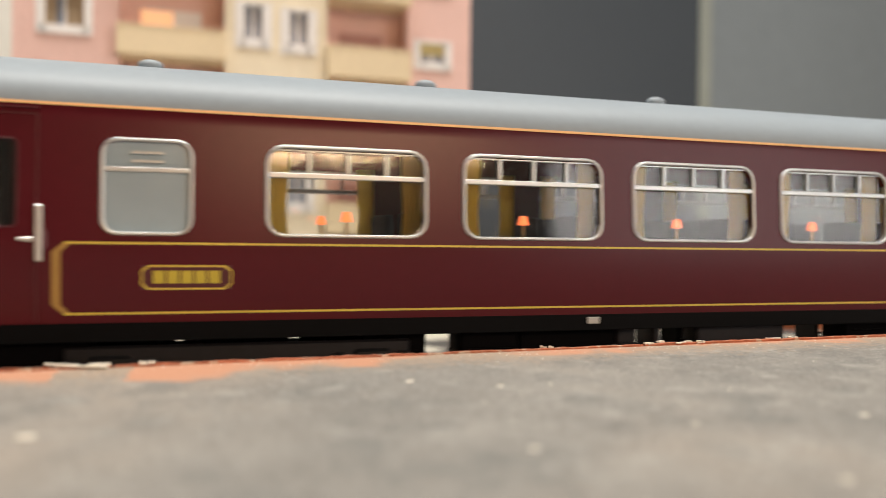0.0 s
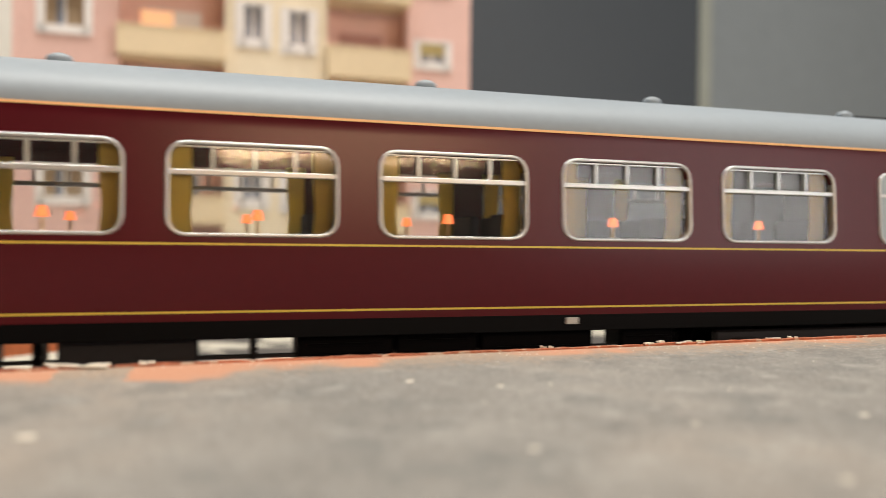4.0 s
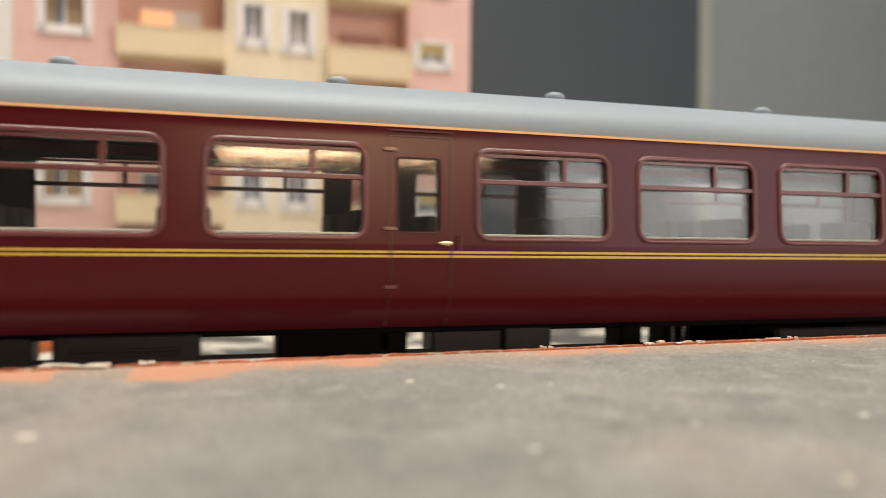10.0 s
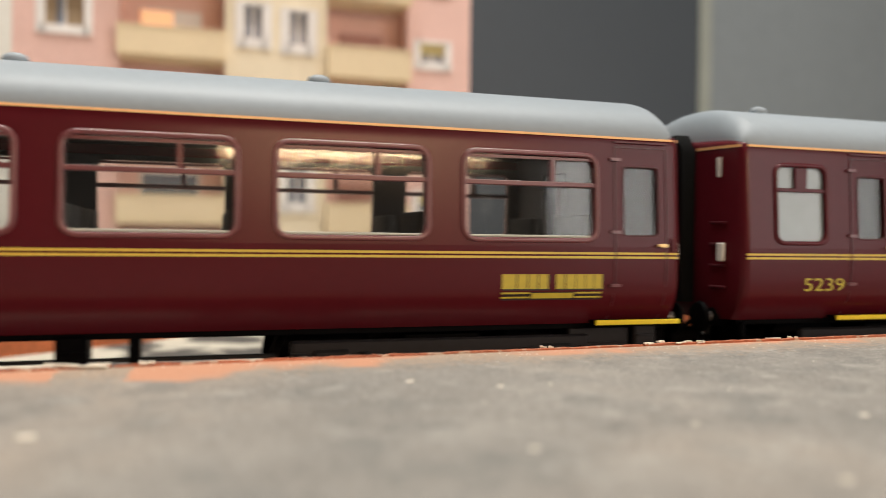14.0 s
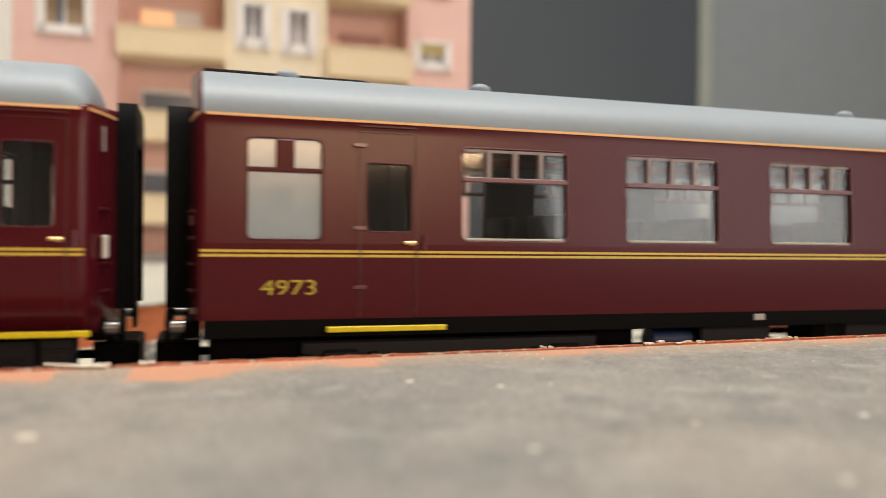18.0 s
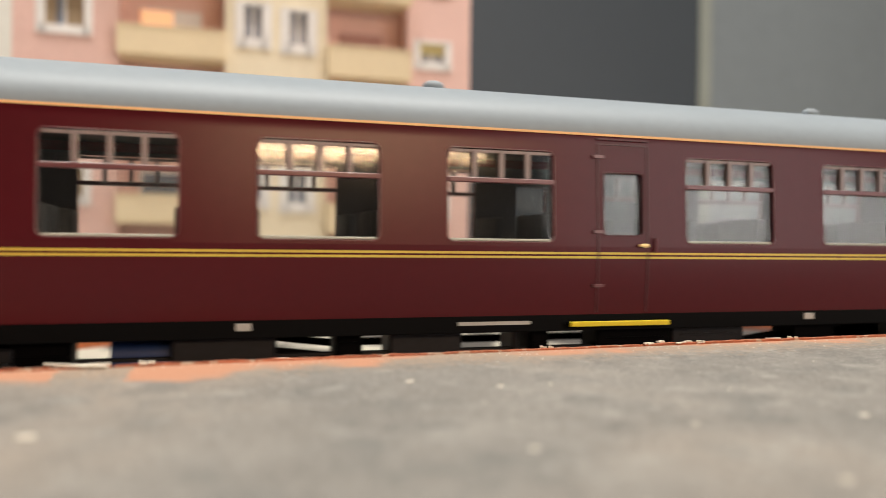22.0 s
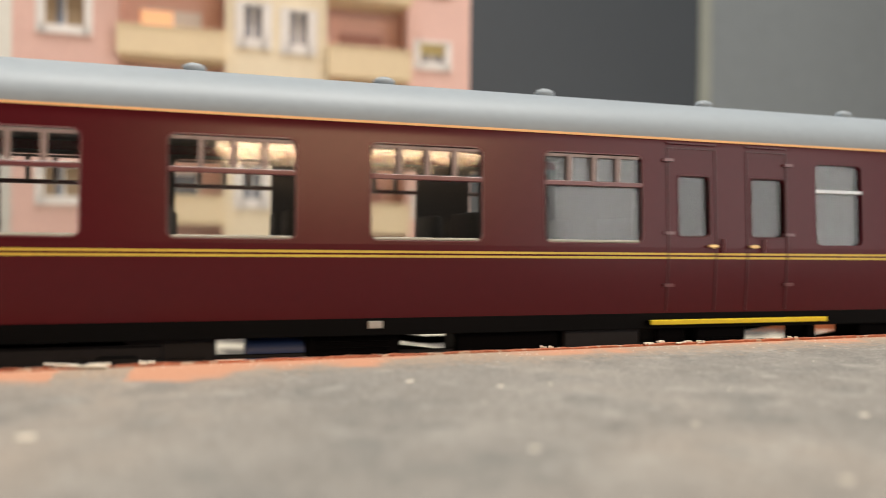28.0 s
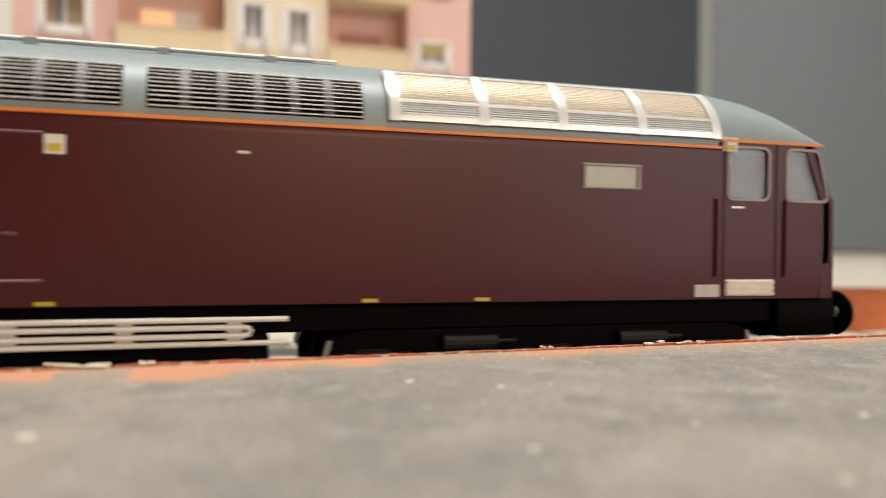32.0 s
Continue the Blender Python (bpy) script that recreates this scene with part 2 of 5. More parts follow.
def hw_mk2(z):
    if z < 24.4:
        return 18.2 - 0.4 * ((24.4 - z) / 11.7) ** 2 - 2.7 * (max(0.0, 18.8 - z) / 6.1) ** 2
    if z < 38.4:
        return 18.2 - (z - 24.4) * 0.055
    return 17.43 - 0.055 * (z - 38.4) - 0.012 * (z - 38.4) ** 2 - 0.012 * (z - 38.4) ** 3


def strip(bm, hw, x0, x1, z0, z1, proud, n=1, sink=0.3):
    """A band that follows a side from z0 to z1."""
    zs = [z0 + (z1 - z0) * i / n for i in range(n + 1)]
    ring = [(-hw(z) - proud, z) for z in zs] + [(-hw(z) + sink, z) for z in reversed(zs)]
    loft(bm, [[(x, y, z) for y, z in ring] for x in (x0, x1)], closed=True, caps=True)
    return bm


def far_side(bm):
    bmesh.ops.scale(bm, vec=(1, -1, 1), verts=bm.verts)
    return bm


def roof_ring(x, hw0, z0, top, power=2.05, squeeze=1.0, drop=0.0, n=22):
    pts = []
    for i in range(n + 1):
        a = math.pi * i / n
        c, s = math.cos(a), math.sin(a)
        y = -math.copysign(abs(c) ** (2 / power), c) * hw0 * squeeze
        z = z0 + (top - z0 - drop) * abs(s) ** (2 / power)
        pts.append((x, y, z))
    return pts


def end_profile(hw, z0, zc, top):
    zs = [z0 + (zc - z0) * i / 20 for i in range(21)]
    left = [(-hw(z), z) for z in zs]
    arch = [(y, z) for _, y, z in roof_ring(0, hw(zc), zc, top)][1:-1]
    return left + arch + [(-y, z) for y, z in reversed(left)]


WHEELS = []


def wheelset_mesh():
    bm = bmesh.new()
    rod(bm, (0, -11.5, 0), (0, 11.5, 0), 1.0, 8)
    for s in (-1, 1):
        disc(bm, (0, s * 8.4, 0), (0, 1, 0), 7.0, 2.2, 24)
        disc(bm, (0, s * 7.0, 0), (0, 1, 0), 7.7, 0.7, 24)
        disc(bm, (0, s * 9.7, 0), (0, s, 0), 5.6, 0.5, 20, 2.0)
    for k in range(3):
        a = 2 * math.pi * k / 3
        box(bm, math.cos(a) * 4 - 0.6, math.cos(a) * 4 + 0.6, -9.9, 9.9, math.sin(a) * 4 - 0.6, math.sin(a) * 4 + 0.6)
    return bm


def bogie(parent, x, base, heavy=False):
    """A bogie with its frames, springs, axle boxes and wheelsets."""
    b = part("bogie", boxed(-6, 6, -12, 12, 7.2, 11.6, 0.4), BLACK, parent, "black bogie with side frames", shift(x, 0, 0))
    reach = base / 2 + 5.5
    axles = (-base / 2, 0, base / 2) if heavy else (-base / 2, base / 2)
    for s in (-1, 1):
        y = s * (15.2 if heavy else 14.4)
        bm = bmesh.new()
        if heavy:
            # a beam that dips between the axles
            prof = [(-reach, 11.4), (-reach + 4, 12.4), (reach - 4, 12.4), (reach, 11.4), (reach, 9.4), (reach - 5, 8.6), (base / 4 + 6, 8.6), (base / 4 + 2, 7.4), (base / 4 - 2, 7.4), (6, 9.0), (-6, 9.0), (-base / 4 + 2, 7.4), (-base / 4 - 2, 7.4), (-base / 4 - 6, 8.6), (-reach + 5, 8.6), (-reach, 9.4)]
            loft(bm, [[(px, yy, pz) for px, pz in prof] for yy in (y - 0.6, y + 0.6)], closed=True, caps=True)
        else:
            box(bm, -reach, reach, y - 0.7, y + 0.7, 8.6, 11.0, 0.3)
            box(bm, -8.5, 8.5, y - 0.9, y + 0.9, 5.0, 9.0, 0.4)
        f = part("side_frame", bm, BLACK if heavy else UNDER_GREY, b)
        for ax in axles:
            bm = boxed(ax - 2.6, ax + 2.6, y - 1.2, y + 1.2, 4.6, 9.8, 0.4)
            disc(bm, (ax, y + s * 1.3, 7.0), (0, s, 0), 1.9, 0.5, 14, 1.5)
            part("axle_box", bm, DARK_GREY, f, "dark axle box")
            for k in (-1, 1):
                bm = bmesh.new()
                for q in range(5):
                    disc(bm, (ax + k * 4.6, y + s * 0.7, 5.4 + q * 0.85), (0, 0, 1), 1.25, 0.5, 10)
                rod(bm, (ax + k * 4.6, y + s * 0.7, 5.0), (ax + k * 4.6, y + s * 0.7, 9.4), 0.8, 8)
                part("coil_spring", bm, DARK_GREY, f)
        if heavy:
            for k in (-1, 1):
                bm = rod(bmesh.new(), (k * base / 4 - 4, y + s * 1.3, 10.6), (k * base / 4 + 4, y + s * 1.3, 10.6), 1.1, 10)
                rod(bm, (k * base / 4 + 4, y + s * 1.3, 10.6), (k * base / 4 + 7, y + s * 1.3, 10.6), 0.4, 8)
                part("brake_cylinder", bm, DARK_GREY, f)
                bm = bmesh.new()
                q = [(k * (reach + 0.5), 11.0), (k * (reach + 1.5), 7.5), (k * (reach - 1.5), 3.0)]
                for p0, p1 in zip(q, q[1:]):
                    rod(bm, (p0[0], y, p0[1]), (p1[0], y, p1[1]), 0.4, 8)
                part("sand_pipe", bm, INTERIOR, f, "pale sand pipe")
            part("footstep", boxed(-3.5, 3.5, y + s * 0.6 - 0.6, y + s * 0.6 + 0.6, 5.4, 6.0, 0.1), DARK_GREY, f)
        else:
            part("leaf_spring", boxed(-6, 6, y + s * 0.8 - 0.4, y + s * 0.8 + 0.4, 6.0, 7.6, 0.3), DARK_GREY, f)
            part("brake_rod", rod(bmesh.new(), (-reach, y - s * 2, 5.8), (reach, y - s * 2, 5.8), 0.35, 6), DARK_GREY, f)
    part("bogie_frame", boxed(-reach + 2, reach - 2, -10.5, 10.5, 3.4, 8.4, 0.5), BLACK, b)
    for ax in axles:
        w = part("wheelset", wheelset_mesh(), BLACK, b, "black wheelset with bright rims", shift(ax, 0, 7.0))
        WHEELS.append((w, ax))
    return b


def gangway(parent, x, way, reach):
    bm = bmesh.new()
    rings = []
    for k in range(11):
        g = 0.14 * (k % 2)
        xx = x + way * (0.05 + reach * 0.1 * k)
        hood = [(-8.0 - g, 15.2), (-8.0 - g, 40.6), (-6.0, 43.4 + g), (6.0, 43.4 + g), (8.0 + g, 40.6), (8.0 + g, 15.2), (5.8, 15.2), (5.8, 37.2), (4.8, 38.2), (-4.8, 38.2), (-5.8, 37.2), (-5.8, 15.2)]
        rings.append([(xx, y, z) for y, z in hood])
    loft(bm, rings, closed=True, caps=True)
    g = part("gangway", bm, RUBBER, parent, "black corridor connection")
    part("gangway_door", boxed(x - 0.2 if way > 0 else x - 0.6, x + 0.6 if way > 0 else x + 0.2, -5.6, 5.6, 15.0, 38.2, 0.1), RUBBER, g)
    return g


def coupling(parent, x, way):
    bm = bmesh.new()
    box(bm, *sorted((x - way * 6, x + way * 4.6)), -1.3, 1.3, 7.6, 8.6, 0.3)
    box(bm, *sorted((x + way * 4.0, x + way * 5.4)), -3.0, 3.0, 7.0, 9.0, 0.3)
    rod(bm, (x + way * 4.4, 0, 6.2), (x + way * 4.4, 0, 8.0), 0.7, 8)
    box(bm, *sorted((x - way * 0.5, x + way * 5.6)), -6.0, 6.0, 5.6, 10.6, 0.4)
    part("coupling", bm, BLACK, parent, "black close coupling")
    bm = bmesh.new()
    q = [(x + way * 0.2, 12.0), (x + way * 2.2, 11.0), (x + way * 2.6, 8.8), (x + way * 4.2, 7.6)]
    for p0, p1 in zip(q, q[1:]):
        rod(bm, (p0[0], -5.2, p0[1]), (p1[0], -5.2, p1[1]), 0.4, 6)
    part("brake_hose", bm, DARK_GREY, parent)
    part("pipe_bracket", boxed(*sorted((x - way * 0.1, x + way * 1.3)), -8.4, -6.2, 10.8, 11.7, 0.15), WHITE, parent, "small pale pipe bracket")
    for s in (-1, 1):
        bm = rod(bmesh.new(), (x - way * 0.5, s * 11.4, 13.0), (x + way * 1.7, s * 11.4, 13.0), 1.6, 12)
        b = part("buffer", bm, BLACK, parent, "buffer with a bright shank and black head")
        part("buffer_shank", rod(bmesh.new(), (x + way * 1.6, s * 11.4, 13.0), (x + way * 3.5, s * 11.4, 13.0), 0.85, 12), STEEL, b)
        part("buffer_head", disc(bmesh.new(), (x + way * 3.8, s * 11.4, 13.0), (way, 0, 0), 2.6, 0.6, 18, 2.3), BLACK, b)


def vents(parent, xs, top, y=-4.0):
    first = None
    for x in xs:
        for s in (1,):
            if first is None:
                bm = bmesh.new()
                disc(bm, (0, 0, -0.3), (0, 0, 1), 1.1, 0.8, 12)
                made = bmesh.ops.create_uvsphere(bm, u_segments=14, v_segments=8, radius=1.0)["verts"]
                for v in made:
                    v.co = Vector((v.co.x * 1.75, v.co.y * 1.2, v.co.z * 0.95 + 0.45))
                first = part("roof_vent", bm, ROOF, parent, "", shift(x, y * s, top))
            else:
                again(first, parent, shift(x, y * s, top))


def logo(parent, hw, x0, x1, z0, z1):
    """The operator's mark, as plain yellow blocks on black shading over a barred line."""
    w, h, zm = x1 - x0, z1 - z0, z0 + (z1 - z0) * 0.42
    words = ([(0.0, 0.135), (0.15, 0.245), (0.26, 0.345), (0.36, 0.45)], [(0.53, 0.615), (0.63, 0.725), (0.735, 0.82), (0.83, 0.91), (0.92, 1.0)])
    for blocks in words:
        a, b_ = blocks[0][0], blocks[-1][1]
        m = part("mark_shading", strip(bmesh.new(), hw, x0 + a * w + 0.15, x0 + b_ * w + 0.25, zm - 0.22, z1 - 0.12, 0.03), LETTER_SHADE, parent, "black shading of the operator's mark")
        for a, b_ in blocks:
            part("mark_block", strip(bmesh.new(), hw, x0 + a * w, x0 + b_ * w, zm, z1, 0.06), PAINT_TEXT, m, "plain yellow block")
    m = part("mark_shading", strip(bmesh.new(), hw, x0, x1, z0 - 0.1, z0 + h * 0.30, 0.03), LETTER_SHADE, parent, "black shading of the operator's mark")
    for a, b_ in ((0, 0.27), (0.73, 1.0)):
        for k in (0.05, 0.22):
            part("mark_line", strip(bmesh.new(), hw, x0 + a * w, x0 + b_ * w, z0 + h * k, z0 + h * (k + 0.07), 0.06), PAINT_TEXT, m)
    part("mark_block", strip(bmesh.new(), hw, x0 + 0.29 * w, x0 + 0.71 * w, z0 + h * 0.04, z0 + h * 0.26, 0.06), PAINT_TEXT, m)


def bars_number(parent, hw, x0, x1, z0, z1, n, material=None):
    bm = bmesh.new()
    w = (x1 - x0) / n
    for i in range(n):
        strip(bm, hw, x0 + i * w, x0 + i * w + w * 0.82, z0, z1, 0.06)
    part("painted_number", bm, material or PAINT_TEXT, parent, "yellow painted number")


def door_leaf(parent, hw, x0, x1, z0, z1, win, hinge=-1, handle=BRASS):
    """A passenger door: raised edge strips, hinges, handle and droplight frame."""
    bm = bmesh.new()
    for a, b_ in ((x0, x0 + 0.22), (x1 - 0.22, x1)):
        strip(bm, hw, a, b_, z0, z1, 0.16, 8)
    strip(bm, hw, x0, x1, z1 - 0.2, z1, 0.16)
    strip(bm, hw, x0, x1, z1 + 0.55, z1 + 0.8, 0.35)
    d = part("door", bm, MAROON_DARK, parent)
    hx = x0 if hinge < 0 else x1
    for z in (18.6, 26.6, z1 - 2.0):
        part("hinge", strip(bmesh.new(), hw, hx - 0.8, hx + 0.9, z - 0.22, z + 0.22, 0.6), MAROON_RIM, d)
    lx = x1 - 1.0 if hinge < 0 else x0 + 1.0
    bm = bmesh.new()
    box(bm, lx - 1.0, lx + 0.7, -hw(24.6) - 0.9, -hw(24.6) - 0.4, 24.4, 24.85, 0.1)
    rod(bm, (lx + 0.2, -hw(24.6) + 0.1, 24.6), (lx + 0.2, -hw(24.6) - 0.6, 24.6), 0.35, 8)
    part("door_handle", bm, handle, d, "small bright door handle")
    bm = bmesh.new()
    rod(bm, (lx + 1.9, -hw(25) - 0.5, 23.6), (lx + 1.9, -hw(25.5) - 0.5, 25.8), 0.2, 6)
    part("grab_rail", bm, MAROON_RIM, d)
    return d


def seat_mesh():
    bm = bmesh.new()
    box(bm, -3.1, 3.1, -5.2, 5.2, 16.6, 20.0, 0.5, 2)
    box(bm, -0.9, 0.9, -5.3, 5.3, 19.0, 29.2, 0.6, 2)
    return bm


def table_mesh():
    bm = bmesh.new()
    box(bm, -3.4, 3.4, -5.2, 5.2, 23.4, 23.9, 0.15)
    box(bm, -0.5, 0.5, -0.8, 0.8, 16.6, 23.5)
    return bm


def curtain_mesh(w, z0, z1):
    bm = bmesh.new()
    n, rings = 12, []
    for k in range(9):
        z = z1 + (z0 - z1) * k / 8
        tie = 1 - 0.10 * math.exp(-((k - 5.5) / 1.6) ** 2)
        ring = [(w * tie * i / n, -0.35 + 0.45 * math.sin(i * 2.1), z) for i in range(n + 1)]
        rings.append(ring)
    loft(bm, rings)
    bmesh.ops.solidify(bm, geom=bm.faces[:], thickness=0.2)
    return bm


def window_set(parent, hw, xs, width, z0, z1, r, style, both=True):
    """Windows in a row on both sides: pane, frame, transom and ventilator bars, one mesh for each kind."""
    zt = z0 + (z1 - z0) * ({"dining": 0.685, "mk1": 0.66, "mk2": 0.655}[style])
    first = {}

    def put(name, make, material, x, label="", shadow=True, parent_=parent):
        for side in (-1, 1):
            key = (name, side)
            if key not in first:
                bm = make()
                if side > 0:
                    far_side(bm)
                first[key] = part(name, bm, material, parent_, label, shift(x, 0, 0), shadow)
            else:
                again(first[key], parent_, shift(x, 0, 0))

    def pane():
        bm = bmesh.new()
        loft(bm, [[(x, -hw(z) + d, z) for x, z in round_rect(0, width, z0, z1, r)] for d in (0.45, 0.95)], closed=True, caps=True)
        return bm

    def frame_():
        bm = bmesh.new()
        w, out = {"dining": (0.48, 0.35), "mk2": (0.7, 0.4), "mk1": (0.16, 0.08)}[style]
        return ring_frame(bm, 0, width, z0, z1, r, w, out, -0.7, hw)

    def transom():
        bm = bmesh.new()
        box(bm, 0.05, width - 0.05, -hw(zt) - 0.2, -hw(zt) + 0.9, zt - 0.35, zt + 0.35, 0.1)
        return bm

    def lip():
        return boxed(0.5, width - 0.5, -hw(z0) + 0.1, -hw(z0) + 0.6, z0 + 0.05, z0 + 0.4, 0.08)

    def bars():
        bm = bmesh.new()
        n = {"dining": 4, "mk1": 4, "mk2": 3}[style]
        for i in range(1, n):
            x = width * i / n
            if style == "mk2" and i == 1:
                continue
            half = 0.2 if style == "dining" else 0.35
            box(bm, x - half, x + half, -hw(36) - 0.05, -hw(36) + 0.8, zt, z1 - 0.2)
        box(bm, 0.4, width - 0.4, -hw(z1) + 0.1, -hw(z1) + 0.8, z1 - (0.3 if style == "dining" else 0.55), z1 - 0.15)
        return bm

    trim = {"dining": SILVER, "mk1": MAROON_RIM, "mk2": MAROON_RIM}[style]
    for x in xs:
        put("window_pane", pane, DINING_GLASS if style == "dining" else GLASS, x, "clear window pane", False)
        put("window_frame", frame_, {"dining": SILVER, "mk2": MAROON_RIM, "mk1": MAROON_RIM}[style], x)
        put("transom", transom, trim, x)
        if style != "dining":
            put("glazing_edge", lip, GRILLE_PALE, x, "pale lower edge of the glazing")
        put("ventilator_frame", bars, {"dining": SILVER, "mk1": LOCO_RIM, "mk2": MAROON_RIM}[style], x)


def coach(name, label, L, hw, zb, zc, top, style, wins, width, wz, toilets, doors, number=None, dome=0.0, group="coaches of the train", steps=(), vent_xs=(), marks=(), extra=None, extra_holes=(), clear=()):
    """A coach: shell, roof, ends, glazing, doors, underframe, bogies and seats. x runs from its left end, z from the rail."""
    c = thing(name, label, "model coach", group)
    z0, z1 = wz
    lo, hi = 24.4, 38.8 if hw is hw_mk1 else 38.4
    r = {"dining": 2.0, "mk1": 0.9, "mk2": 1.5}[style]
    holes = [round_rect(x, x + width, z0, z1, r) for x in wins]
    holes += [round_rect(a, b_, z0, z1, r * 0.8) for a, b_ in toilets]
    holes += [round_rect(w0, w1, dz0, dz1, 0.5) for _, _, w0, w1, dz0, dz1, _ in doors]
    holes += [round_rect(a, b_, z0, z1, 0.8) for a, b_ in extra_holes]
    turn, bulge = 0.8, 3.2 if style == "mk2" else 1.4
    bow = lambda y: bulge * (1 - (abs(y) / 17.2) ** 2)
    for side in (-1, 1):
        bm = bmesh.new()
        plate_with_holes(bm, turn, L - turn, lo, hi, holes, lambda z: -hw(z), 0.9)
        strip(bm, hw, turn, L - turn, zb, lo, 0.0, 16, 0.9)
        strip(bm, hw, turn, L - turn, hi, zc, 0.0, 8, 0.9)
        if side > 0:
            far_side(bm)
        part("body_side", bm, MAROON, c, "maroon body side")
    for xa, xb in ((0.0, turn + 0.1), (L - turn - 0.1, L)):
        prof = end_profile(hw, zb, zc, top - 0.05 - dome)
        xo, way = (0.0, -1) if xa == 0 else (L, 1)
        rings = [[(xo - way * 0.9, y, z) for y, z in prof], [(xo - way * 0.3, y * 0.995, z) for y, z in prof]]
        for k in range(10):
            f = 0.975 - 0.06 * k
            rings.append([(xo + way * bulge * (1 - f * f), y * f, z) for y, z in prof])
        bm = bmesh.new()
        loft(bm, rings, closed=True, caps=True)
        e = part("body_end", bm, MAROON, c, "maroon coach end")
        bm = bmesh.new()
        for k, z in enumerate((18, 21.5, 25, 28.5)):
            rod(bm, (xo + way * (bow(-14.8) + 0.4), -14.8, z), (xo + way * (bow(-11.8) + 0.4), -11.8, z), 0.22, 6)
        part("end_step", bm, MAROON_DARK, e)
        bm = bmesh.new()
        ys = [-hw(zc) + 0.3 + 1.2 * k for k in range(8)]
        loft(bm, [[(xo + way * (bow(y) + d), y, z) for d, z in ((-0.3, zc - 0.4), (0.12, zc - 0.4), (0.12, zc + 0.05), (-0.3, zc + 0.05))] for y in ys], closed=True, caps=True)
        part("end_lining", bm, ORANGE_LINE, e)
        xo += way * bow(-12.6)
        if style == "mk2":
            part("warning_plate", boxed(*sorted((xo, xo + way * 0.08)), -13.6, -10.8, 36.0, 39.2), WHITE, e, "white and yellow plate")
            part("lamp_bracket", boxed(*sorted((xo, xo + way * 0.7)), -15.0, -13.4, 22.2, 25.2, 0.2), WHITE, e, "white lamp bracket")
        else:
            part("end_fitting", boxed(*sorted((xo, xo + way * 0.5)), -13.6, -11.6, 26.6, 28.0, 0.15), MAROON_RIM, e)
    rings = []
    stations = [0.02, 0.08, 0.2, 0.45, 0.8, 1.3, 1.9, 2.6, 3.4] if dome else [0.35]
    xs = [s for s in stations] + [L - s for s in reversed(stations)]
    for x in xs:
        d = min(x, L - x)
        k = 1 - math.sqrt(max(0.0, 1 - (1 - min(d / 3.4, 1)) ** 2)) if dome else 0
        ring = roof_ring(x, hw(zc) + 0.15, zc, top, drop=dome * k, squeeze=1 - 0.09 * k)
        rings.append(ring + [(x, ring[-1][1], zc - 0.15), (x, ring[0][1], zc - 0.15)])
    bm = bmesh.new()
    loft(bm, rings, closed=True, caps=True)
    roof = part("roof", bm, ROOF, c, "grey roof")
    if style != "mk2":
        bm = bmesh.new()
        for s in (-1, 1):
            rod(bm, (1, s * 11.5, top - 2.12), (L - 1, s * 11.5, top - 2.12), 0.2, 6)
        part("rain_strip", bm, ROOF, roof)
    vents(c, vent_xs, top - 0.35)
    for side in (-1, 1):
        bm = strip(bmesh.new(), hw, turn, L - turn, zc - 0.36, zc + 0.0, 0.2)
        part("cantrail_line", bm if side < 0 else far_side(bm), ORANGE_LINE, c, "orange lining under the roof")
        if style != "dining":
            bm = strip(bmesh.new(), hw, turn - 0.6, L - turn + 0.6, 22.62, 22.96, 0.05)
            strip(bm, hw, turn - 0.6, L - turn + 0.6, 23.22, 23.56, 0.05)
            part("waist_lining", bm if side < 0 else far_side(bm), YELLOW_LINE, c, "double yellow waist lining")
    window_set(c, hw, wins, width, z0, z1, r, style)
    for a, b_ in toilets:
        for side in (-1, 1):
            bm = bmesh.new()
            loft(bm, [[(x, -hw(z) + d, z) for x, z in round_rect(a, b_, z0, z1, r * 0.8)] for d in (0.4, 0.9)], closed=True, caps=True)
            p = part("frosted_pane", bm if side < 0 else far_side(bm), FROST, c, "pale frosted window pane")
            bm = ring_frame(bmesh.new(), a, b_, z0, z1, r * 0.8, *({"dining": (0.45, 0.35), "mk2": (0.7, 0.4), "mk1": (0.2, 0.1)}[style]), -0.6, hw)
            part("window_frame", bm if side < 0 else far_side(bm), SILVER if style == "dining" else MAROON, p)
            zt = z0 + (z1 - z0) * 0.69
            bm = boxed(a, b_, -hw(zt) - 0.15, -hw(zt) + 0.6, zt - 0.3, zt + 0.3, 0.08)
            part("transom", bm if side < 0 else far_side(bm), SILVER if style == "dining" else MAROON, p)
            m = (a + b_) / 2
            if style == "dining":
                bm = boxed(m - 1.9, m + 1.9, -hw(zt) - 0.1, -hw(zt) + 0.6, z1 - 2.6, z1 - 2.3)
                box(bm, m - 1.9, m + 1.9, -hw(zt) - 0.1, -hw(zt) + 0.6, z1 - 1.5, z1 - 1.2)
            else:
                bm = boxed(m - 1.2, m + 1.2, -hw(zt) - 0.12, -hw(zt) + 0.6, zt + 0.1, z1 - 0.1, 0.1)
            part("ventilator", bm if side < 0 else far_side(bm), SILVER if style == "dining" else MAROON, p)
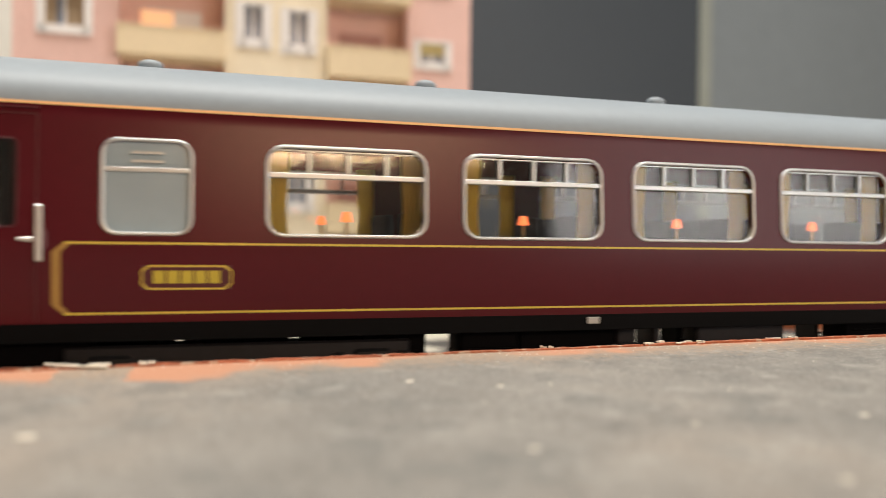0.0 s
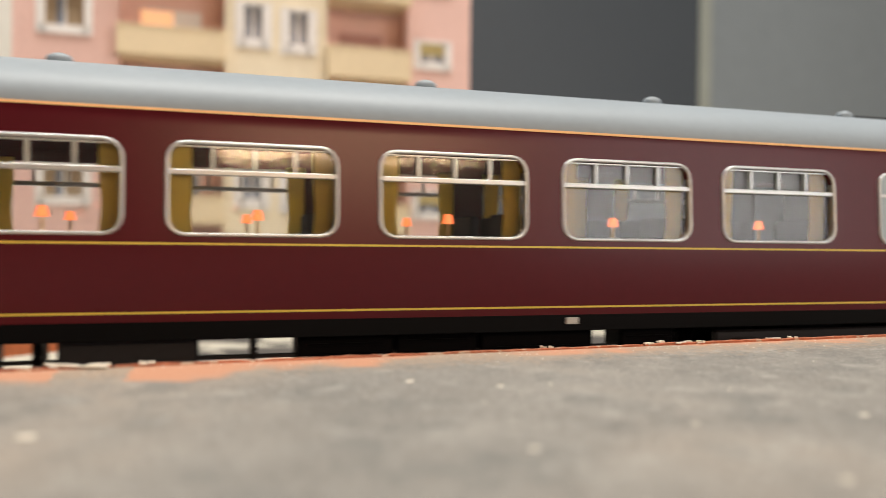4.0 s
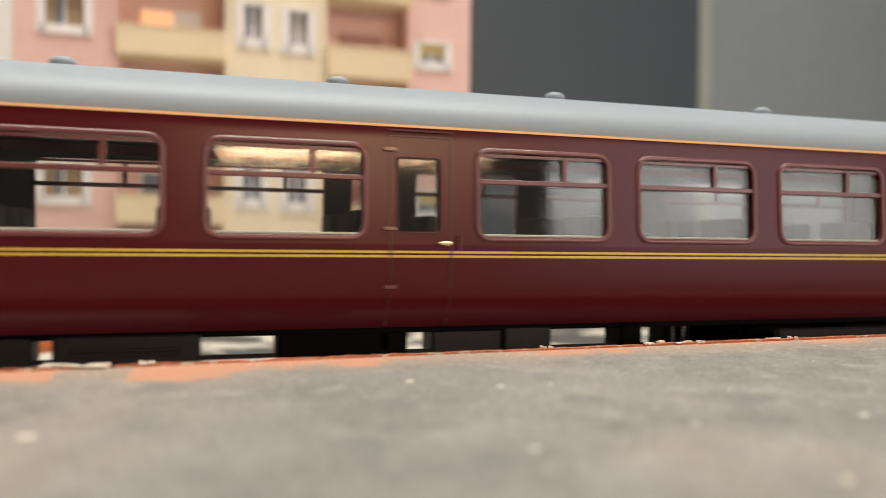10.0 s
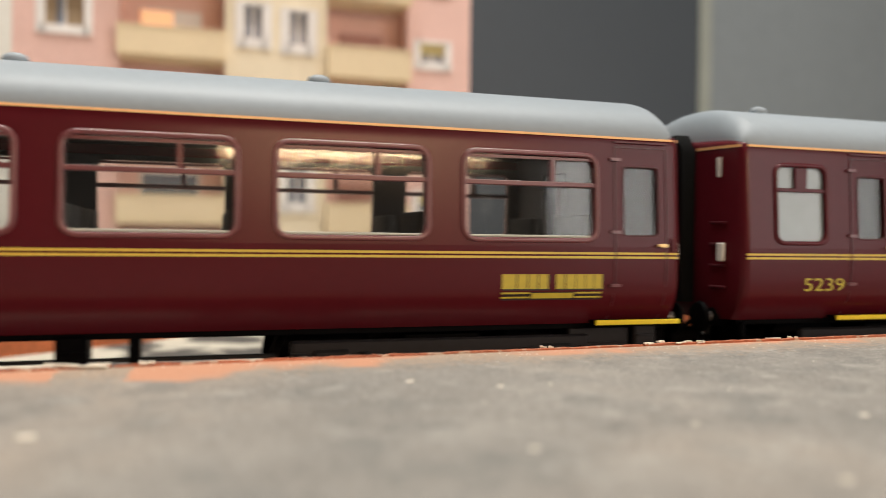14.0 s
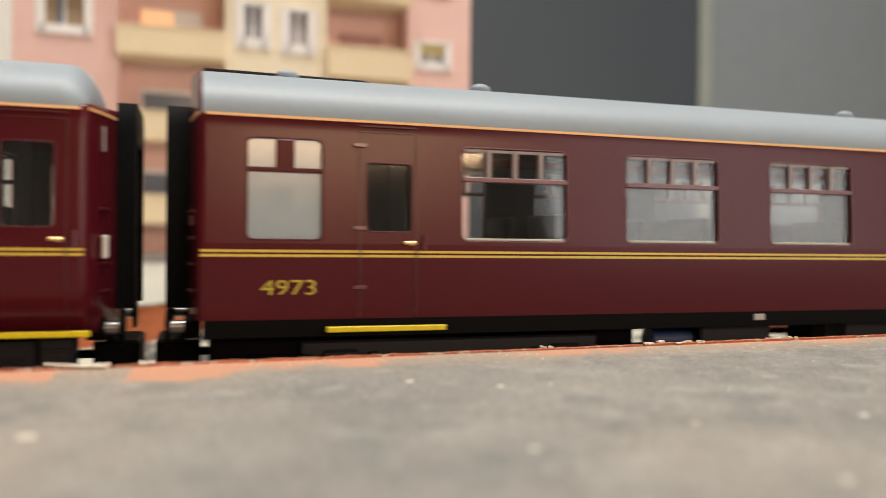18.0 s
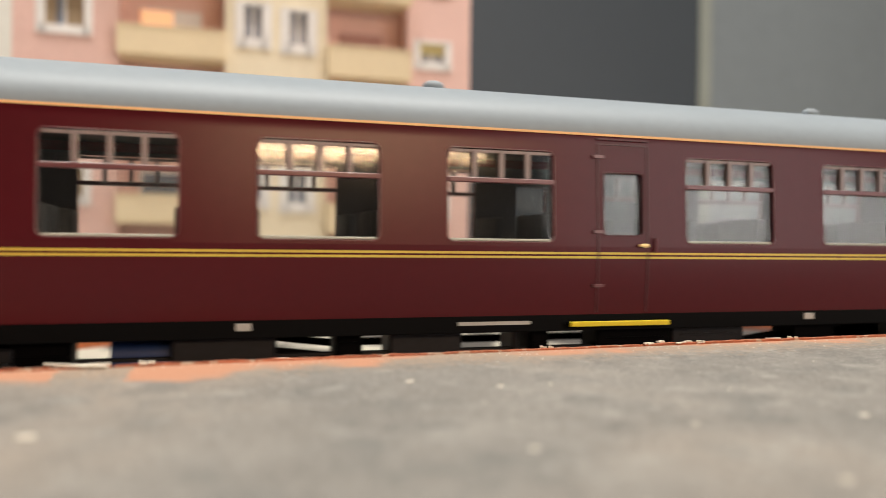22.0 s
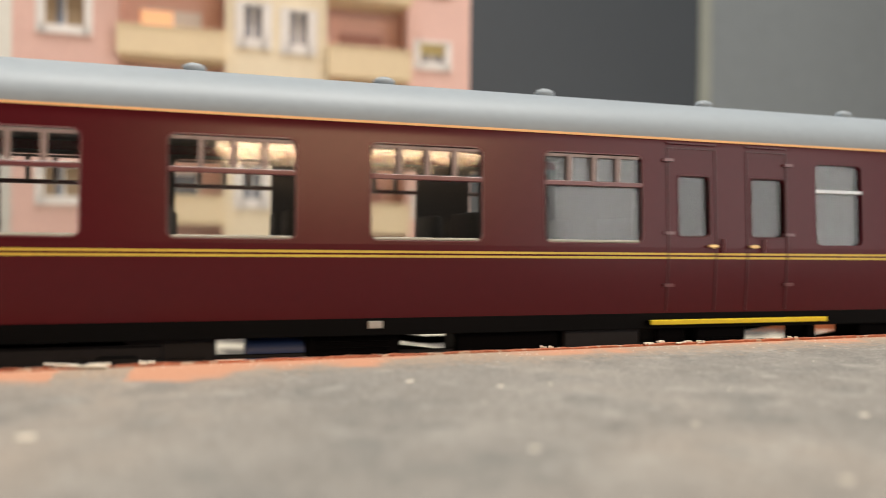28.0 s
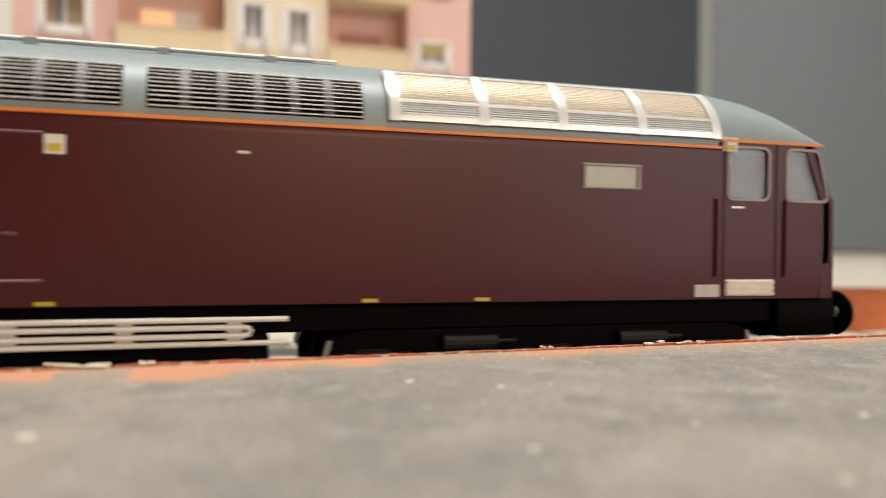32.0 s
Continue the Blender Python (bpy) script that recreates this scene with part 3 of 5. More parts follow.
    for x0, x1, w0, w1, dz0, dz1, hinge in doors:
        d = door_leaf(c, hw, x0, x1, zb + 0.3, zc - 1.5, None, hinge, CHROME if style == "dining" else BRASS)
        for side in (-1, 1):
            bm = bmesh.new()
            loft(bm, [[(x, -hw(z) + q, z) for x, z in round_rect(w0, w1, dz0, dz1, 0.5)] for q in (0.5, 0.9)], closed=True, caps=True)
            pale = name == "buffet_coach" and 100 < w0 < 200
            part("droplight", bm if side < 0 else far_side(bm), FROST if pale else DOOR_GLASS, d, "pale frosted door window" if pale else "door window", None, pale)
        part("droplight_frame", ring_frame(bmesh.new(), w0, w1, dz0, dz1, 0.5, 0.22, 0.12, -0.5, hw), MAROON_DARK, d)
    # underframe
    bm = bmesh.new()
    for s in (-1, 1):
        if style == "mk2":
            box(bm, 1.5, L - 1.5, s * 13.5 - 0.8, s * 13.5 + 0.8, zb - 0.9, zb + 0.4, 0.1)
        else:
            part("solebar", boxed(0.6, L - 0.6, s * 16.9 - 0.8, s * 16.9 + 0.8, 11.9, zb + 0.1, 0.1), SOLEBAR, c, "dark grey solebar")
    wide = 14.4 if style == "mk2" else 16.0
    box(bm, 1.2, L - 1.2, -wide, wide, zb - 0.6, zb + 0.5)
    part("underframe", bm, BLACK, c, "black underframe")
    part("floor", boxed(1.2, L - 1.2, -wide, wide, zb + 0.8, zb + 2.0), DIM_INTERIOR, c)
    # this sheet is coloured dark so that the upper panes look black
    part("ceiling_lining", boxed(1.2, L - 1.2, -16.2, 16.2, zc - 0.9, zc - 0.5), CEILING_DARK, c, "inside of the roof, coloured dark for shade")
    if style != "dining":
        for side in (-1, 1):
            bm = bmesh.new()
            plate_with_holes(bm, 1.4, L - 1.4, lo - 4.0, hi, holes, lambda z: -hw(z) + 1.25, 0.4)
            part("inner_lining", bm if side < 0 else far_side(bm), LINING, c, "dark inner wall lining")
    rnd = random.Random(len(name) + int(L * 10))
    mid = L / 2
    # boxes hung under the floor, with open stretches between them
    solid, last = [], 1.5
    for a, b_ in list(clear) + [(L - 1.5, L)]:
        solid.append((last, a))
        last = b_
    for a, b_ in solid:
        x = a
        while x < b_ - 0.3:
            w = min(rnd.uniform(9, 19), b_ - x)
            if b_ - x - w < 3:
                w = b_ - x
            if not (16 < x + w / 2 < 56 or L - 56 < x + w / 2 < L - 16):
                y0 = rnd.uniform(-15.2, -13.8)
                bm = boxed(x, x + w - 0.25, y0, y0 + 5.5, rnd.uniform(4.2, 5.6), zb - 0.3, 0.35)
                for k in range(rnd.randint(1, 3)):
                    zz = rnd.uniform(6.5, 10.5)
                    box(bm, x + w * 0.12, x + w * 0.85, y0 - 0.25, y0 + 0.2, zz, zz + 0.4, 0.08)
                part("battery_box" if w > 13 else "equipment_box", bm, UNDER_GREY if rnd.random() < 0.5 else BLACK, c)
            x += w
    bm = bmesh.new()
    for s in (-1, 1) if style == "mk1" else ():
        pts = [(mid - 66, 12.2), (mid - 30, 7.6), (mid + 30, 7.6), (mid + 66, 12.2)]
        loft(bm, [[(x, s * 9.5 + dy, z + dz) for dy, dz in ((-0.6, -0.6), (0.6, -0.6), (0.6, 0.6), (-0.6, 0.6))] for x, z in pts], closed=True, caps=True)
        part("truss_rod", bm, BLACK, c)
        bm = bmesh.new()
    bm.free()
    part("water_tank", rod(bmesh.new(), (mid - 62, -11.5, 9.4), (mid - 51, -11.5, 9.4), 2.0, 14), BLUE_PIPE, c, "small dark blue tank")
    part("pull_rod", rod(bmesh.new(), (mid - 66, -13.4, 9.0), (mid + 70, -13.4, 9.0), 0.3, 6), DARK_GREY, c)
    for x in (36.0, L - 36.0):
        bogie(c, x, 34)
    for x, way in ((0, -1), (L, 1)):
        gangway(c, x + way * bulge * 0.75, way, (5.05 if style == "mk2" else 4.2) - bulge * 0.75)
        coupling(c, x, way)
    # steps, lettering
    for a, b_ in steps:
        y0 = -hw(14.5) - 0.1
        s = part("footboard", boxed(a, b_, y0 - 0.9, -15.6, 12.75, 13.3, 0.12), BLACK, c, "footboard with a yellow edge")
        part("step_edge", boxed(a, b_, y0 - 1.3, y0 - 0.85, 12.62, 13.38, 0.1), STEP_YELLOW, s, "bright yellow step edge")
        again(s, c, shift(0, 34, 0))
    for a, b_, q0, q1 in marks:
        logo(c, hw, a, b_, q0, q1)
    # compartment ends and seats
    zf = zb + 2.0
    inner0, inner1 = min(wins) - 2.2, max(wins) + width + 2.2
    for x in (inner0, inner1):
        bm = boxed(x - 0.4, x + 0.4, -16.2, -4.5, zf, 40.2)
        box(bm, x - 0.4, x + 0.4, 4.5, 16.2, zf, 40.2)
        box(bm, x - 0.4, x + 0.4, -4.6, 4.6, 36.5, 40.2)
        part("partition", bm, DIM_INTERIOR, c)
    seat = table = None
    ordered = sorted(wins)
    for i, x in enumerate(ordered):
        m = x + width / 2
        for s in (-1, 1):
            for k in (-1, 1):
                at = shift(m + k * (width / 2 + 0.4), s * 9.6, 0)
                if seat is None:
                    seat = part("seat", seat_mesh(), SEAT_P if style == "dining" else SEAT, c, "high-backed seats", at)
                else:
                    again(seat, c, at)
            at = shift(m, s * 10.0, 0)
            if table is None:
                table = part("table", table_mesh(), WHITE if style == "dining" else DIM_INTERIOR, c, "", at)
            else:
                again(table, c, at)
    if style == "dining":
        cur = lamp = None
        for x in ordered:
            for s in (-1, 1):
                for fx, rz in ((x - 0.3, 0), (x + width + 0.3, 180)):
                    at = shift(fx, s * 16.0, 0, 0, 0, rz)
                    if cur is None:
                        cur = part("curtain", curtain_mesh(3.0, z0 - 0.4, z1 + 0.4), CURTAIN, c, "yellow window curtain", at)
                    else:
                        again(cur, c, at)
                at = shift(x + width / 2 + 0.8, s * 12.0, 0)
                if lamp is None:
                    bm = bmesh.new()
                    disc(bm, (0, 0, 24.2), (0, 0, 1), 0.8, 0.5, 12)
                    rod(bm, (0, 0, 24), (0, 0, 28), 0.22, 8)
                    lamp = part("table_lamp", bm, BRASS, c, "table lamp with an orange shade", at)
                    bm = disc(bmesh.new(), (0, 0, 28.2), (0, 0, 1), 0.85, 1.4, 14, 0.5)
                    shade = part("lamp_shade", bm, LAMPSHADE, lamp)
                else:
                    l2 = again(lamp, c, at)
                    again(shade, l2, Matrix.Identity(4))
    if hw is hw_mk1:
        for x in (86.0, 176.0):
            part("solebar_plate", boxed(x - 1.0, x + 1.0, -17.95, -17.5, 12.9, 13.9, 0.1), DATA_WHITE, c, "small white solebar plate")
        bm = rod(bmesh.new(), (L - 52, -12.5, 8.6), (L - 46, -12.5, 8.6), 1.6, 14)
        part("dynamo", bm, BLUE_PIPE, c, "dark blue dynamo")
    if extra:
        extra(c)
    return c


def conduit(x0, x1, top, way):
    """A thin pipe over the roof's crown that bends down to it at one end."""
    bm = bmesh.new()
    pts = [(x0, top + 0.1), (x0 + 3, top + 0.55), (x1, top + 0.75)] if way > 0 else [(x0, top + 0.75), (x1 - 3, top + 0.55), (x1, top + 0.1)]
    for p, q in zip(pts, pts[1:]):
        rod(bm, (p[0], -1.5, p[1]), (q[0], -1.5, q[1]), 0.22, 6)
    for x in (x0 + 6, (x0 + x1) / 2, x1 - 6):
        box(bm, x - 0.5, x + 0.5, -1.8, -1.2, top - 0.3, top + 0.75)
    return bm


def dining_extra(c):
    L = 261.5
    bm = bmesh.new()
    x0, x1, za, zb = 12.6, L - 12.9, 15.45, 24.25
    for a, b_, p, q in ((x0 + 1.4, x1 - 1.4, zb - 0.16, zb + 0.12), (x0 + 1.4, x1 - 1.4, za - 0.12, za + 0.16)):
        strip(bm, hw_mk1, a, b_, p, q, 0.06)
    part("panel_lining", bm, YELLOW_LINE, c, "yellow panel lining")
    for a, way in ((x0, 1), (x1, -1)):
        bm, rings = bmesh.new(), []
        for d, z in ((1.5, za - 0.12), (0.7, za + 0.5), (0.0, za + 1.2), (0.0, (za + zb) / 2), (0.0, zb - 1.2), (0.7, zb - 0.5), (1.5, zb + 0.12)):
            rings.append([(a + way * q, -hw_mk1(z) - o, z) for q, o in ((d, 0.05), (d + 1.0, 0.05), (d + 1.0, -0.3), (d, -0.3))])
        loft(bm, rings, closed=True, caps=True)
        part("panel_end_lining", bm, OLD_GOLD, c, "broad gold panel lining with cut corners")
    part("roof_conduit", conduit(L - 24, L - 0.6, 49.1, 1), DARK_GREY, c, "thin dark roof conduit")
    for x, z in ((-5.3, 30.2), (L + 5.3, 23.6)):
        part("gangway_tag", boxed(x - 0.35, x + 0.35, -8.9, -7.6, z - 1.2, z + 1.3, 0.1), WHITE, c, "white tag on the corridor connection")
    p = part("number_panel", strip(bmesh.new(), hw_mk1, 22.9, 33.7, 18.4, 21.5, 0.05), MAROON_DARK, c, "maroon number panel with yellow border")
    corners = [(23.6, 21.5), (33.0, 21.5), (33.8, 20.8), (33.8, 19.1), (33.0, 18.4), (23.6, 18.4), (22.8, 19.1), (22.8, 20.8)]
    bm, rings = bmesh.new(), []
    for k, o in ((1.0, 0.05), (1.0, 0.09), (0.945, 0.09), (0.945, 0.05)):
        rings.append([(28.3 + (x - 28.3) * (k if k == 1 else 0.965), -hw_mk1(z) - o, 19.95 + (z - 19.95) * (k if k == 1 else 0.86)) for x, z in corners])
    loft(bm, rings + rings[:1], closed=True)
    part("panel_border", bm, YELLOW_LINE, p, "yellow border with cut corners")
    bars_number(c, hw_mk1, 24.2, 32.6, 19.2, 20.8, 5)
    for xs in ((1.9, 11.3), (L - 12.6, L - 2.6)):
        for x in xs:
            bm = bmesh.new()
            y = -hw_mk1(25) - 0.75
            box(bm, x - 0.4, x + 0.4, y - 0.2, y + 0.25, 21.9, 28.8, 0.18)
            for z in (22.3, 28.4):
                rod(bm, (x, y, z), (x, y + 1.0, z), 0.3, 6)
            part("handrail", bm, CHROME, c, "bright metal handrail")


def number_and_marks(number, span):
    def fn(c):
        lettering("painted_number", number, *span, -18.25, PAINT_TEXT, c, "yellow painted running number")
        if number == "4973":
            part("roof_conduit", conduit(0.6, 27, 49.1, -1), DARK_GREY, c, "thin dark roof conduit")
            part("data_panel", boxed(115.5, 126.5, -17.9, -17.5, 13.0, 13.5), DATA_WHITE, c, "unreadable white data panel")
    return fn


P_W = [38.4, 65.6, 92.6, 119.5, 147.0, 174.4, 201.95]
P_D = [(1.5, 11.0, 3.1, 8.6, 26.2, 36.6, -1), (261.5 - 11.4, 261.5 - 1.9, 261.5 - 9.6, 261.5 - 4.2, 26.2, 36.6, 1)]
dining = coach("dining_coach", "maroon model dining coach with silver window frames and yellow curtains", 261.5, hw_mk1, 14.3, 41.4, 49.1, "dining", P_W, 21.1, (25.65, 36.95),
               [(18.4, 28.5), (261.5 - 28.5, 261.5 - 18.4)], P_D, vent_xs=[23, 63.5, 104.7, 157, 197.5, 238.5], extra=dining_extra,
               clear=[(61.3, 66.0), (95.9, 97.9), (99.5, 103.2), (104.6, 106.2), (123.5, 130.0), (131.0, 136.1), (181.6, 186.0), (195.9, 200.2), (253.5, 257.0)])


def buffet_extra(c):
    lettering("buffet_lettering", "BUFFET", 125.9, 134.8, 17.7, 19.6, -18.2, PAINT_TEXT, c, "yellow lettering BUFFET")
    lettering("painted_number", "1860", 11.3, 18.4, 17.6, 19.6, -18.2, PAINT_TEXT, c, "yellow painted running number")
    part("data_panel", boxed(120.3, 135.3, -17.9, -17.5, 12.9, 13.5), DATA_WHITE, c)
    part("roof_conduit", conduit(0.6, 130, 49.1, -1), DARK_GREY, c, "thin dark roof conduit")
    part("roof_conduit", conduit(196, 261.6, 49.1, 1), DARK_GREY, c, "thin dark roof conduit")
    bm = disc(bmesh.new(), (0, 0, 0), (0, 0, 1), 4.2, 1.2, 24, 3.6)
    disc(bm, (0, 0, 0.9), (0, 0, 1), 2.6, 0.8, 20)
    part("roof_fan_cover", bm, ROOF, c, "round roof ventilator cover", shift(189, -8.5, 48.5))
    part("roof_pipe_cover", boxed(125, 145, -9, -8, 48.2, 48.9, 0.2), ROOF, c)


B_W = [35.5, 61.5, 87.6, 203.6, 229.2]
B_D = [(20.3, 28.9, 21.2, 27.5, 26.2, 35.4, -1), (136.7, 145.4, 137.5, 143.9, 26.2, 35.4, -1), (250.8, 259.2, 252.0, 258.2, 26.2, 35.4, -1)]
buffet = coach("buffet_coach", "maroon model buffet coach with double yellow waist lining", 262.2, hw_mk1, 14.3, 41.3, 49.1, "mk1", B_W, 16.4, (25.0, 38.2),
               [(6.2, 15.8)], B_D, steps=[(18.9, 36.2), (135.7, 152.6), (249.6, 261.8)], vent_xs=[12, 63, 95, 132, 198, 207, 239],
               marks=[(233.0, 249.2, 16.9, 20.5)], extra=buffet_extra,
               clear=[(68.8, 75.7), (93.0, 100.7), (104.3, 106.2), (119.0, 129.6), (132.3, 140.8), (188.3, 200.1)])
M_W = [33.4, 59.5, 85.6, 111.7, 148.7, 174.7, 200.5, 226.6]
M_D = [(20.7, 29.6, 22.3, 27.9, 26.2, 36.4, -1), (135.6, 144.6, 136.8, 142.8, 26.2, 36.4, -1), (250.1, 259.1, 251.7, 257.5, 26.2, 36.4, -1)]
mk2 = coach("open_coach", "maroon model open coach with raised window frames and domed roof", 261.2, hw_mk2, 12.7, 41.0, 48.7, "mk2", M_W, 20.2, (25.6, 37.6),
            [(6.1, 15.4)], M_D, dome=6.0, steps=[(18.3, 33.3), (247.3, 261.7)], vent_xs=[13.2, 50.7, 92.7, 130.7, 166.7, 207.7],
            marks=[(232.1, 248.1, 16.6, 20.3)], extra=number_and_marks("5239", (11.3, 19.4, 17.5, 19.6)),
            clear=[(3.0, 7.9), (61.9, 65.1), (91.1, 93.1), (111.3, 121.0), (139.7, 143.1), (162.1, 173.3), (177.4, 182.0), (183.6, 199.3)])
T_W = [35.5, 61.6, 87.7, 113.7, 152.3, 178.4, 204.4, 230.4]
tso = coach("open_coach", "maroon model open coach with flush windows and double yellow lining", 263.1, hw_mk1, 14.3, 41.3, 49.1, "mk1", T_W, 16.2, (25.0, 38.2),
            [(6.1, 15.7)], [(20.8, 28.9, 21.9, 28.0, 26.2, 35.4, -1), (137.0, 145.6, 138.1, 144.6, 26.2, 35.4, -1), (251.4, 259.2, 252.5, 258.4, 26.2, 35.4, -1)],
            steps=[(16.4, 33.0), (132.4, 149.0), (248.6, 261.4)], vent_xs=[12.5, 43, 115.5, 188, 219, 240],
            marks=[(230.2, 246.4, 16.9, 20.5)], extra=number_and_marks("4973", (7.8, 15.0, 17.6, 19.6)),
            clear=[(65.4, 77.0), (90.8, 98.7), (102.7, 106.4), (117.5, 125.1), (126.4, 127.9), (131.2, 138.9), (166.4, 176.1), (185.2, 198.8)])


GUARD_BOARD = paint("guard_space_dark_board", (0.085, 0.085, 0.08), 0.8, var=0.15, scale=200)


def brake_extra(c):
    bars_number(c, hw_mk1, 15.9, 23.4, 17.6, 19.5, 5)
    # guard's windows, pane and frame
    for a, b_ in ((159.4, 168.8), (205.8, 215.1)):
        for side in (-1, 1):
            bm = bmesh.new()
            loft(bm, [[(x, -hw_mk1(z) + d, z) for x, z in round_rect(a, b_, 25.0, 38.2, 0.8)] for d in (0.45, 0.95)], closed=True, caps=True)
            p = part("window_pane", bm if side < 0 else far_side(bm), GLASS, c, "clear window pane", None, False)
            bm = boxed(a, b_, -hw_mk1(34) - 0.1, -hw_mk1(34) + 0.8, 33.5, 34.1, 0.08)
            part("transom", bm if side < 0 else far_side(bm), SILVER, p)
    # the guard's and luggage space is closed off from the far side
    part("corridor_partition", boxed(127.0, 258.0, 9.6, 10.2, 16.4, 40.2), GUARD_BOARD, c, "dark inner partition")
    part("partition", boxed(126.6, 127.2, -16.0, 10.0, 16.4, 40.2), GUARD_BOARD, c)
    # second leaves of the luggage doors
    for a, b_ in ((190.4, 199.2), (231.0, 239.4)):
        bm = bmesh.new()
        for x in (a, b_ - 0.22):
            strip(bm, hw_mk1, x, x + 0.22, 14.6, 39.6, 0.16, 8)
        strip(bm, hw_mk1, a, b_, 39.4, 39.6, 0.16)
        d = part("luggage_door", bm, MAROON_DARK, c)
        for z in (18.6, 26.6, 37.4):
            part("hinge", strip(bmesh.new(), hw_mk1, b_ - 0.9, b_ + 0.8, z - 0.22, z + 0.22, 0.6), MAROON_RIM, d)


K_W = [32.7, 59.0, 85.2, 111.0]
K_D = [(3.8, 12.1, 5.0, 10.3, 26.2, 35.4, -1), (131.4, 140.2, 133.4, 138.9, 26.2, 35.4, -1), (145.8, 153.6, 146.8, 153.1, 26.2, 35.4, 1),
       (181.2, 190.2, 182.9, 188.9, 26.2, 35.4, -1), (222.0, 230.8, 222.9, 229.0, 26.2, 35.4, -1)]
brake = coach("brake_coach", "maroon model brake coach with luggage doors and yellow steps", 262.0, hw_mk1, 14.3, 41.3, 49.1, "mk1", K_W, 16.0, (25.0, 38.2),
              [], K_D, steps=[(0.8, 14.2), (128.2, 161.0), (178.0, 201.0), (218.0, 240.6)], vent_xs=[33, 62, 90, 117, 147.5, 178, 209, 239],
              marks=[(241.8, 257.8, 16.9, 20.5)], extra=brake_extra, extra_holes=[(159.4, 168.8), (205.8, 215.1)],
              clear=[(65.4, 77.0), (90.8, 98.7), (129.0, 132.0), (137.7, 138.7), (148.6, 161.3), (163.7, 171.2), (185.0, 197.0), (250.4, 258.0)])


# ---- the diesel locomotive ----
def hw_loco(z):
    if z < 38:
        return 17.6 - 0.25 * max(0, (22 - z) / 7) ** 2
    return 17.6 - 0.16 * ((z - 38) / 2.5) ** 2


LOCO_L = 241.3


def roof_at(u, lift=0.0):
    """Point of the roof's arch on the near side; u runs from 0 at the cantrail to 1 at the crown."""
    a = math.pi / 2 * u
    p = 2.15
    return (-math.cos(a) ** (2 / p) * (hw_loco(40.4) + 0.1 + lift), 40.4 + (11.0 + lift) * math.sin(a) ** (2 / p))


def roof_patch(bm, x0, x1, u0, u1, lift0, lift1, n=6):
    us = [u0 + (u1 - u0) * i / n for i in range(n + 1)]
    ring = [roof_at(u, lift1) for u in us] + [roof_at(u, lift0) for u in reversed(us)]
    loft(bm, [[(x, y, z) for y, z in ring] for x in (x0, x1)], closed=True, caps=True)
    return bm


